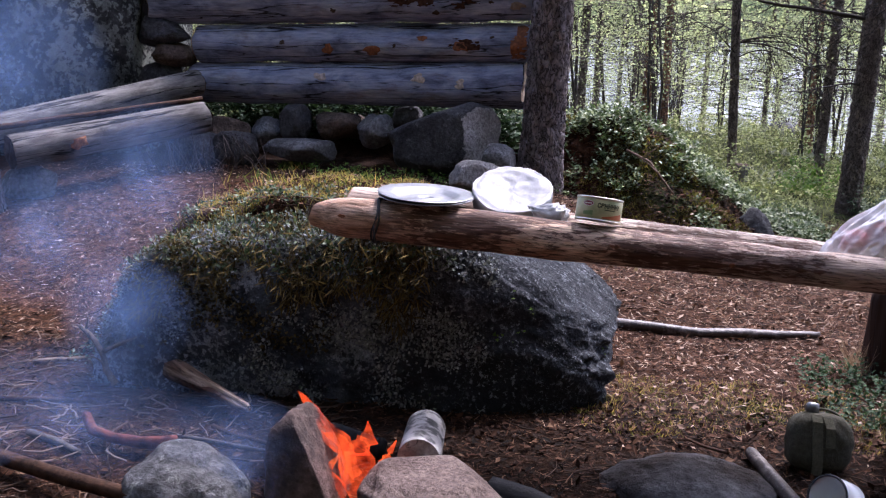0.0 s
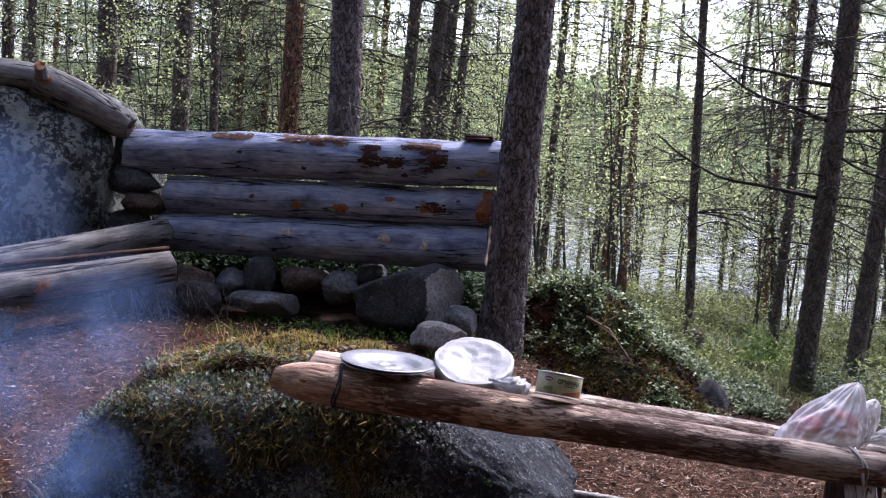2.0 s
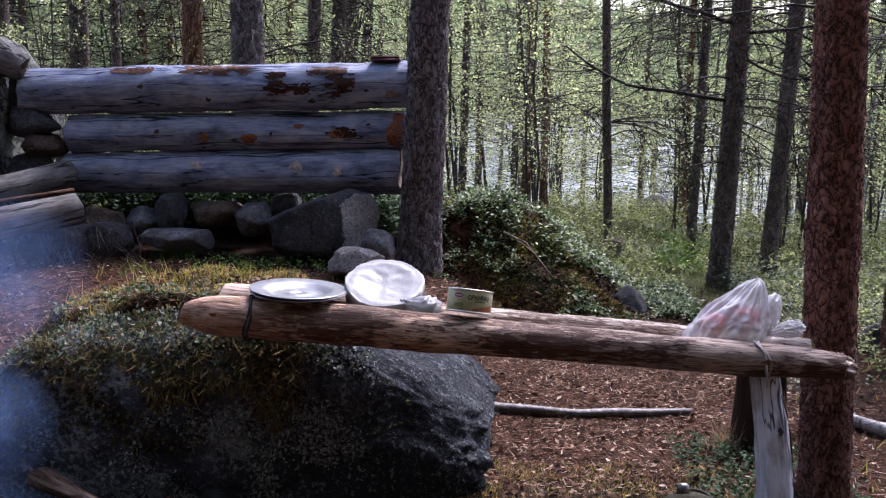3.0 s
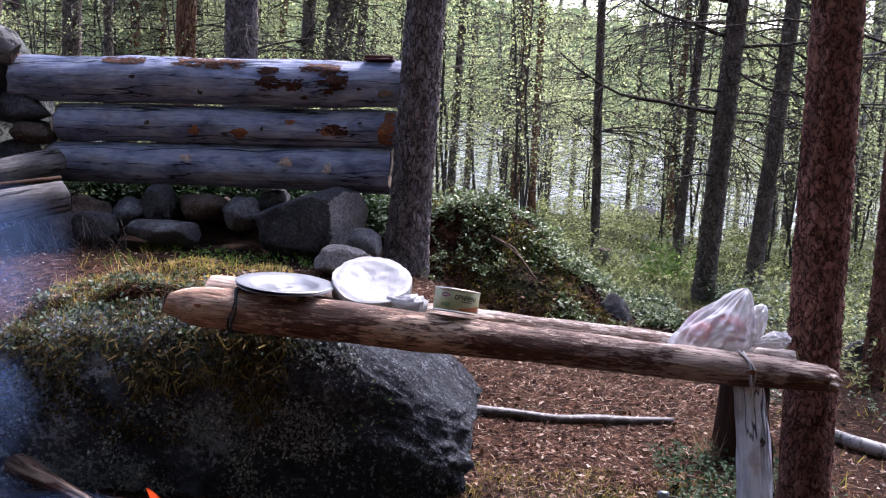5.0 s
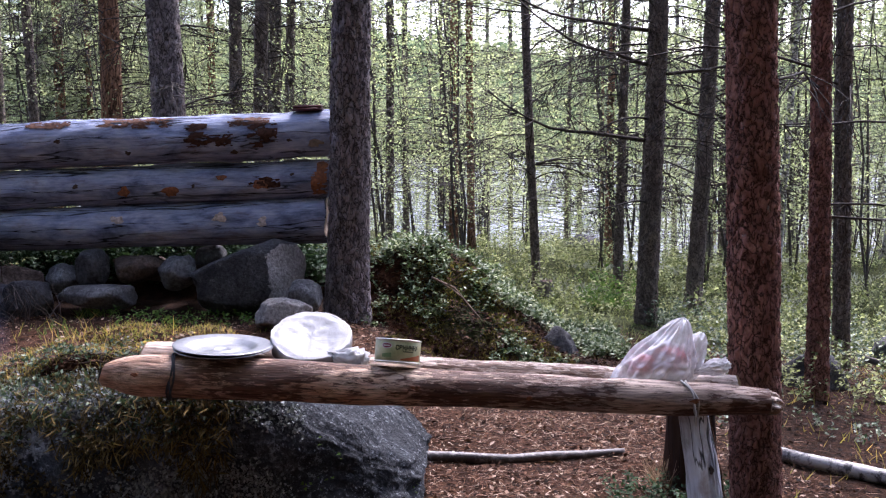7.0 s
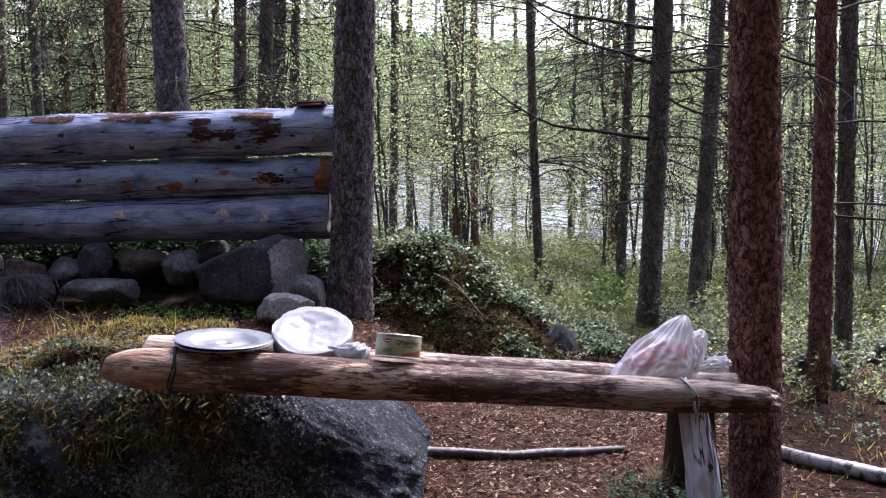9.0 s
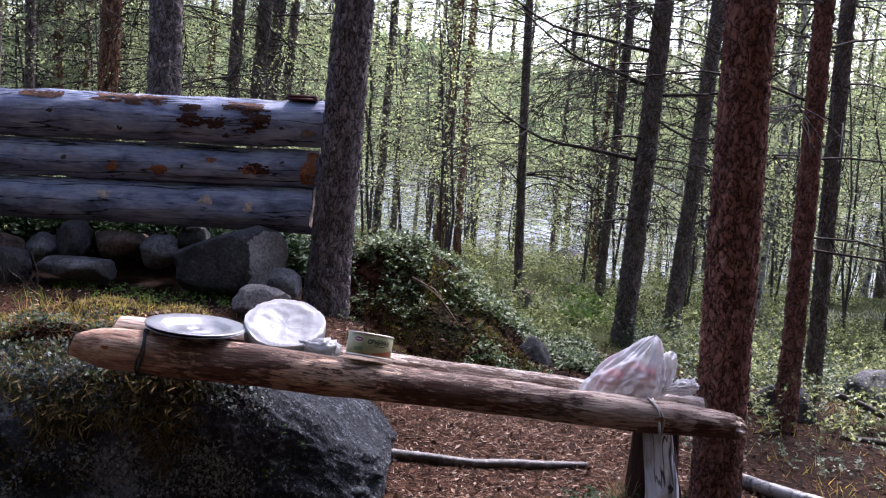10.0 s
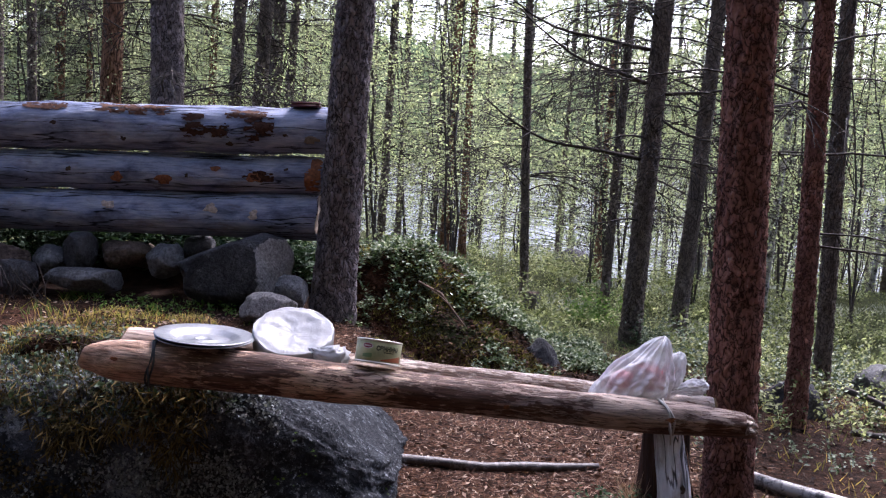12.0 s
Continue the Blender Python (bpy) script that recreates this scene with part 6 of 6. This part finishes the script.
sprigs(g, (0.3, 5.0, 5.4, 14), 9000, rnd, (0.06, 0.30), 0.030, lambda x, y: smooth01(0.0, 0.22, noise.noise(Vector((x * 1.2, y * 1.2, 8)))) * (1 - 0.9 * lawn(x, y)), 14)
sprigs(g, (-4.5, -0.2, 5.2, 9), 500, rnd, (0.06, 0.2), 0.034, None, 10)
sprigs(g, (0.3, 2.0, 5.3, 8.5), 1500, rnd, (0.05, 0.2), 0.024, lambda x, y: smooth01(0.05, 0.35, noise.noise(Vector((x * 1.7, y * 1.7, 18)))) * (1 - 0.85 * lawn(x, y)), 12)
shrub = Geo()
sprigs(shrub, (1.15, 3.0, 4.55, 6.4), 1500, rnd, (0.06, 0.24), 0.024, lambda x, y: smooth01(-0.1, 0.25, noise.noise(Vector((x * 1.9, y * 1.9, 14)))), 13)
sprigs(shrub, (0.95, 2.4, 3.4, 4.5), 200, rnd, (0.03, 0.10), 0.017, lambda x, y: smooth01(0.0, 0.3, noise.noise(Vector((x * 2.4, y * 2.4, 24)))), 11)
stuff("lingonberry_shrubs", shrub, TURF_LEAF, "glossy-leaved shrubs round the dark stone behind the pine", "shrub")
# Dark leaves added behind the wall so the gaps under its logs look shaded.
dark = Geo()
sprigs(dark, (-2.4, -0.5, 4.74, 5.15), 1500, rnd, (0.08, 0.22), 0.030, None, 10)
stuff("gap_shade_leaves", dark, SHADE_LEAF, "dark leaves added behind the log wall to shade its gaps", "shrub")
stuff("undergrowth", g, UNDER_LEAF, "leafy bilberry undergrowth among the trees", "shrub")
g = Geo()
blades(g, (-1.5, -0.55, 2.5, 3.15), 15000, rnd, (0.008, 0.028), 0.003, lambda x, y: smooth01(-0.3, 0.2, noise.noise(Vector((x * 5, y * 5, 2)))), 0.6)
blades(g, (-1.45, -0.60, 2.50, 2.95), 900, rnd, (0.02, 0.075), 0.003, lambda x, y: smooth01(-0.1, 0.3, noise.noise(Vector((x * 6, y * 6, 52)))), 0.5)
sprigs(g, (-0.80, -0.66, 2.55, 2.75), 9, rnd, (0.05, 0.09), 0.012)
blades(g, (-1.6, -0.5, 3.7, 4.25), 500, rnd, (0.03, 0.09), 0.004, lambda x, y: smooth01(-0.1, 0.35, noise.noise(Vector((x * 3, y * 3, 6)))) * smooth01(3.7, 4.1, y), 0.5)
blades(g, (-0.12, 0.7, 2.32, 2.75), 11000, rnd, (0.006, 0.022), 0.003, lambda x, y: smooth01(-0.25, 0.3, noise.noise(Vector((x * 5, y * 5, 12)))), 0.8)
blades(g, (-0.16, -0.02, 2.42, 2.56), 260, rnd, (0.01, 0.035), 0.003, None, 0.7)
meadow = Geo()
blades(meadow, (0.4, 4.6, 5.0, 13), 12000, rnd, (0.015, 0.06), 0.006, lambda x, y: smooth01(-0.4, 0.2, noise.noise(Vector((x, y, 40)))), 0.7)
blades(meadow, (0.2, 2.2, 5.2, 9.5), 16000, rnd, (0.010, 0.035), 0.006, lambda x, y: lawn(x, y) * smooth01(-0.35, 0.1, noise.noise(Vector((x * 2, y * 2, 43)))), 0.8)
pale_mat = leafy("reindeer_lichen", (0.20, 0.21, 0.18), (0.52, 0.53, 0.48), 0.2, 0.9)
pale_carpet = Geo()
blades(pale_carpet, (0.6, 4.2, 7.6, 13), 22000, rnd, (0.02, 0.06), 0.012, lambda x, y: smooth01(0.02, 0.2, noise.noise(Vector((x * 0.9, y * 0.7, 46)))), 0.9)
stuff("lichen_carpet", pale_carpet, pale_mat, "pale grey lichen carpet among the lakeside trees", "lichen")
bright = Geo()
sprigs(bright, (0.92, 1.22, 6.6, 7.0), 60, rnd, (0.08, 0.30), 0.028, None, 14)
stuff("young_shrub", bright, FRESH, "fresh yellow-green young shrub on the mossy ground", "shrub")
stuff("meadow_grass", meadow, MEADOW, "pale green grass under the lakeside trees", "grass")
blades(g, (0.9, 2.6, 2.6, 5.2), 2200, rnd, (0.02, 0.07), 0.004, lambda x, y: smooth01(-0.2, 0.3, noise.noise(Vector((x * 3, y * 3, 22)))), 0.6)
fresh = Geo()
blades(fresh, (-1.5, -0.6, 3.85, 4.4), 3000, rnd, (0.02, 0.07), 0.004, lambda x, y: smooth01(0.0, 0.35, noise.noise(Vector((x * 3, y * 3, 6)))) * smooth01(3.8, 4.1, y), 0.6)
sprigs(fresh, (-1.3, -0.7, 4.0, 4.3), 60, rnd, (0.02, 0.06), 0.016)
stuff("fresh_grass", fresh, FRESH, "fresh green grass at the foot of the stones", "grass")
stuff("grass", g, GRASS, "yellow-green grass and moss tufts", "grass")
g = Geo()
blades(g, (-0.35, 0.7, 4.32, 4.95), 26000, rnd, (0.008, 0.026), 0.005, lambda x, y: smooth01(-0.05, 0.2, noise.noise(Vector((x * 4, y * 4, 31))) + 0.25 * math.exp(-((x - 0.12) ** 2) / 0.06)), 0.8)
stuff("moss", g, MOSS, "olive moss cushions on the mound", "moss")

g = Geo()


def litter(area, count, size=(0.025, 0.06), width=0.0022, keep=None):
    x0, x1, y0, y1 = area
    for _ in range(count):
        x, y = rnd.uniform(x0, x1), rnd.uniform(y0, y1)
        if (keep and rnd.random() > keep(x, y)) or rnd.random() < 0.45 * soil_shade_at(x, y):
            continue
        x, y = x + rnd.gauss(0, 0.12), y + rnd.gauss(0, 0.06)
        w = rnd.uniform(0, 6.283)
        d = Vector((math.cos(w), math.sin(w), rnd.gauss(0.05, 0.12))) * rnd.uniform(*size)
        p = Vector((x, y, height(x, y) + 0.003))
        s = Vector((-math.sin(w), math.cos(w), 0.15)) * width * 0.5
        i = len(g.v)
        g.v += [p - s, p + s, p + d + s * 0.4, p + d - s * 0.4]
        g.f.append((i, i + 1, i + 2, i + 3))


def flakes(area, count, size=(0.012, 0.03)):
    x0, x1, y0, y1 = area
    for _ in range(count):
        x, y = rnd.uniform(x0, x1), rnd.uniform(y0, y1)
        if rnd.random() < 0.35 * soil_shade_at(x, y):
            continue
        x, y = x + rnd.gauss(0, 0.12), y + rnd.gauss(0, 0.06)
        d = Vector((rnd.gauss(0, 1), rnd.gauss(0, 1), rnd.gauss(0, 0.25)))
        L = rnd.uniform(*size)
        g.leaf((x, y, height(x, y) + 0.006), d, Vector((rnd.gauss(0, 0.4), rnd.gauss(0, 0.4), 1)), L, L * rnd.uniform(0.25, 0.7))


litter((-0.3, 1.0, 2.35, 4.3), 30000, (0.010, 0.036), 0.0026)
litter((-2.4, -0.4, 2.6, 4.3), 22000, (0.012, 0.036), 0.0026)
flakes((-0.3, 1.0, 2.35, 4.3), 11000, (0.006, 0.026))
flakes((-2.6, -0.3, 2.5, 4.2), 5000, (0.006, 0.022))
flakes((-0.45, 0.9, 4.32, 4.9), 900, (0.012, 0.032))
flakes((-1.5, -0.5, 2.5, 3.0), 2600, (0.008, 0.022))
stuff("needle_litter", g, LITTER, "brown needles, bark flakes and dry leaves on the ground", "litter")
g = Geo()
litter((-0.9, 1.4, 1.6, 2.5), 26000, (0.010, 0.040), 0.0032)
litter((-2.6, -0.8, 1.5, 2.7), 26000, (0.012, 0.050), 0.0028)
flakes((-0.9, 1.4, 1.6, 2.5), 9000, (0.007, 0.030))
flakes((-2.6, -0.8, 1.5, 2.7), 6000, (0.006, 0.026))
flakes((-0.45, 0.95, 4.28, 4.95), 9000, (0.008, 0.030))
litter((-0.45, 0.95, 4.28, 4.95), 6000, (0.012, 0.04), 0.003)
# Right of the bench, darker litter stands in for shade on the ground.
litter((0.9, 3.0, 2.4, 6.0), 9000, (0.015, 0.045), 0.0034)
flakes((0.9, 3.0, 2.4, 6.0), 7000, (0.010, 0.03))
stuff("bark_mulch", g, MULCH, "dark bark mulch and splinters round the fire, shade put into their colour", "litter")
g = Geo()
for k in range(420):
    left = k % 4 != 0
    x, y = (rnd.uniform(-2.0, -0.65), rnd.uniform(1.55, 2.75)) if left else (rnd.uniform(-1.8, 1.3), rnd.uniform(1.8, 4.2))
    w, L, r = rnd.uniform(0, 6.283), rnd.uniform(0.04, 0.17), rnd.uniform(0.0008, 0.0026)
    pts = []
    for i in range(4):
        q = (x + math.cos(w) * L * i / 3, y + math.sin(w) * L * i / 3)
        pts.append((q[0], q[1], height(*q) + 0.006 + 0.01 * rnd.random()))
        w += rnd.gauss(0, 0.12)
    g.tube(pts, [r, r, r * 0.8, r * 0.5], 4, True)
stuff("fallen_twigs", g, leafy("twig_bits", (0.022, 0.013, 0.009), (0.20, 0.14, 0.105), 0.0, 0.85, ((0.75, (0.07, 0.045, 0.032)),)), "thin dry twigs strewn over the ground", "twigs")
g = Geo()
for k in range(130):
    x, y = rnd.gauss(-1.38, 0.2), rnd.uniform(1.8, 2.55)
    w, L, r = rnd.uniform(0, 6.283), rnd.uniform(0.04, 0.14), rnd.uniform(0.001, 0.003)
    pts = []
    for i in range(4):
        q = (x + math.cos(w) * L * i / 3, y + math.sin(w) * L * i / 3)
        pts.append((q[0], q[1], height(*q) + 0.008 + 0.012 * rnd.random()))
        w += rnd.gauss(0, 0.4)
    g.tube(pts, [r, r, r * 0.8, r * 0.5], 4, True)
stuff("brushwood", g, leafy("dry_brushwood", (0.03, 0.019, 0.013), (0.22, 0.155, 0.115), 0.0, 0.85), "pale dry brushwood heaped beside the fire", "twigs")


g = Geo()
for k in range(60):
    x, y = rnd.uniform(-2.0, -1.5), rnd.uniform(4.0, 4.25)
    p, pts = Vector((x, y, height(x, y))), []
    d = Vector((rnd.gauss(0, 0.5), rnd.gauss(-0.2, 0.3), 1)).normalized()
    for i in range(5):
        pts.append(p.copy())
        p += d * rnd.uniform(0.03, 0.05)
        d = (d + Vector((rnd.gauss(0, 0.25), rnd.gauss(0, 0.25), -0.05))).normalized()
    g.tube(pts, [0.0022, 0.002, 0.0016, 0.0012, 0.0006], 4, False)
stuff("bare_twigs", g, leafy("grey_twig", (0.03, 0.024, 0.022), (0.15, 0.125, 0.115), 0.0, 0.85), "bare dry twigs before the stones", "twigs")
g = Geo()
for k in range(60):
    x, y = rnd.gauss(0.61, 0.018), rnd.gauss(2.90, 0.02)
    g.blade((x, y, height(x, y)), Vector((rnd.gauss(-0.25, 0.4), rnd.gauss(-0.2, 0.3), 1)).normalized() * rnd.uniform(0.05, 0.13), 0.003)
stuff("dry_grass", g, leafy("straw_blade", (0.14, 0.085, 0.06), (0.42, 0.29, 0.22), 0.3, 0.7), "dry straw-coloured grass beside the rotten stump", "grass")


def on_boulder(count, keep, size, mat, name, label, per=7, flat=0.5, width=0.6, hang=0.0):
    """Small tufts that grow on the boulder's skin."""
    rr = random.Random(len(name))
    big = bpy.data.objects["boulder"]
    m = big.matrix_basis
    faces = [(m @ p.center, (m.to_3x3() @ p.normal).normalized()) for p in big.data.polygons]
    faces = [f for f in faces[::3] if f[1].y < 0.3 and keep(*f[0])]
    gg = Geo()
    for _ in range(count):
        c, nn = rr.choice(faces)
        for _ in range(per):
            d = nn + flat * 2.2 * Vector((rr.gauss(0, 1), rr.gauss(0, 1), rr.gauss(0, 1))) - Vector((0, 0, hang))
            L = size * rr.uniform(0.5, 1.3)
            gg.leaf(c + 0.01 * Vector((rr.gauss(0, 1), 0.2 * rr.gauss(0, 1), rr.gauss(0, 1))), d, nn, L, L * width)
    stuff(name, gg, mat, label, "lichen")


def patchy(x, y, z, k, f):
    return noise.noise(Vector((x * f, y * f, z * f + k)))


on_boulder(3000, lambda x, y, z: x < -0.34 and z > 0.0 and patchy(x, y, z, 3, 8) > 0.04, 0.010, leafy("grey_lichen", (0.08, 0.088, 0.088), (0.36, 0.38, 0.37), 0.1, 0.9), "lichen_tufts", "pale grey lichen tufts on the boulder")
on_boulder(1300, lambda x, y, z: x < -0.52 and z > 0.13 + 0.2 * smooth01(-0.8, -0.5, x) and patchy(x, y, z, 9, 9) > -0.12, 0.012, leafy("dry_moss", (0.022, 0.016, 0.009), (0.19, 0.145, 0.07), 0.2, 0.9, ((0.6, (0.065, 0.05, 0.025)),)), "dry_moss_tufts", "brown dry moss hanging on the boulder")
on_boulder(1500, lambda x, y, z: x > -0.62 and patchy(x, y, z, 21, 7) > -0.1, 0.0055, leafy("crust_lichen", (0.018, 0.020, 0.022), (0.19, 0.21, 0.23), 0.0, 0.9, ((0.6, (0.06, 0.066, 0.072)),)), "crust_lichen", "grey crusty lichen flakes on the boulder", 8, 0.9)
on_boulder(1500, lambda x, y, z: x < -0.42 and z > 0.30 + 0.07 * noise.noise(Vector((x * 6, 0, 3))) + 0.06 * smooth01(-0.7, -0.45, x), 0.014, TURF_LEAF, "edge_shrub_leaves", "small shrub leaves creeping over the boulder's edge", 5, 0.7)
on_boulder(1500, lambda x, y, z: x < -0.50 and z > 0.27 + 0.14 * noise.noise(Vector((x * 8, 1, 3))), 0.040, EDGE_MOSS, "edge_grass", "brown dry grass and moss hanging over the boulder's edge", 7, 0.5, 0.09, 1.6)
on_boulder(16, lambda x, y, z: x > -0.7 and z > 0.12 and patchy(x, y, z, 15, 9) > 0.3, 0.012, FRESH, "green_moss_tufts", "small green moss tufts on the boulder")
g = Geo()
for k in range(22):
    x = rnd.uniform(-1.15, -0.45)
    p, pts = Vector((x, 2.46, 0.42 - 0.06 * rnd.random())), []
    drop, sway = rnd.uniform(0.04, 0.16), rnd.gauss(0, 0.03)
    for i in range(7):
        pts.append(p + Vector((sway * i / 6 + 0.006 * math.sin(i * 1.3 + k), -0.05 * math.sin(i * 0.42), -drop * (i / 6) ** 1.3)))
    g.tube(pts, [0.0009] * 7, 4, False)
stuff("hanging_roots", g, leafy("root_fibre", (0.03, 0.018, 0.010), (0.10, 0.06, 0.032), 0.1, 0.9), "dry brown roots hanging over the boulder", "roots")


# ---- smoke ----
smoke_mat, sn, sl, sb = material("thin_smoke")
sv = coords(sn, sl, (1, 0, 1))
length = sn.new("ShaderNodeVectorMath")
length.operation = "LENGTH"
sl.new(sv, length.inputs[0])
core = ramp(sn, sl, length.outputs["Value"], [(0.05, grey(0.15)), (0.5, grey(0.075)), (0.93, grey(0))])
wisp = ramp(sn, sl, noise_tex(sn, sl, coords(sn, sl, (1.2, 1.2, 0.8)), 1.6, 5, 0.55, 0.6), [(0.3, grey(0.30)), (0.65, grey(1.0))])
alpha = mix(sn, sl, 1.0, core, wisp, "MULTIPLY")
sd, stl, sa, sx, sy = (sn.new("ShaderNodeBsdfDiffuse"), sn.new("ShaderNodeBsdfTranslucent"), sn.new("ShaderNodeAddShader"), sn.new("ShaderNodeMixShader"), sn.new("ShaderNodeBsdfTransparent"))
for nd in (sd, stl):
    nd.inputs[0].default_value = (0.17, 0.28, 0.54, 1)
sl.new(sd.outputs[0], sa.inputs[0]), sl.new(stl.outputs[0], sa.inputs[1])
sl.new(alpha, sx.inputs[0]), sl.new(sy.outputs[0], sx.inputs[1]), sl.new(sa.outputs[0], sx.inputs[2])
sl.new(sx.outputs[0], sn["Material Output"].inputs[0])
smoke = thing("campfire_smoke", "thin bluish wood smoke drifting from the fire", "smoke", (-0.55, 1.95, 0.0))
for k, (x, y, z, rx, rz, tilt) in enumerate(((-1.41, 1.05, 0.764, 0.390, 0.340, 20), (-0.66, 0.4, 0.197, 0.230, 0.180, 25), (-0.80, 0.75, 0.457, 0.245, 0.273, -10), (-1.06, 0.65, 0.316, 0.305, 0.236, 0), (-0.197, -0.15, 0.107, 0.182, 0.125, 15), (-0.58, -0.10, 0.13, 0.32, 0.17, 8), (-0.62, 0.25, 0.23, 0.17, 0.16, 10))):
    bm = bmesh.new()
    bmesh.ops.create_icosphere(bm, subdivisions=4, radius=1)
    for v in bm.verts:
        v.co += 0.10 * noise.noise_vector(v.co * 2 + Vector((k * 5, 0, 0)))
    puff = part("puff", bm, smoke_mat, smoke)
    puff.matrix_basis = pose(x, y, z, 0, tilt, 10) @ Matrix.Diagonal((rx, 0.06, rz, 1))
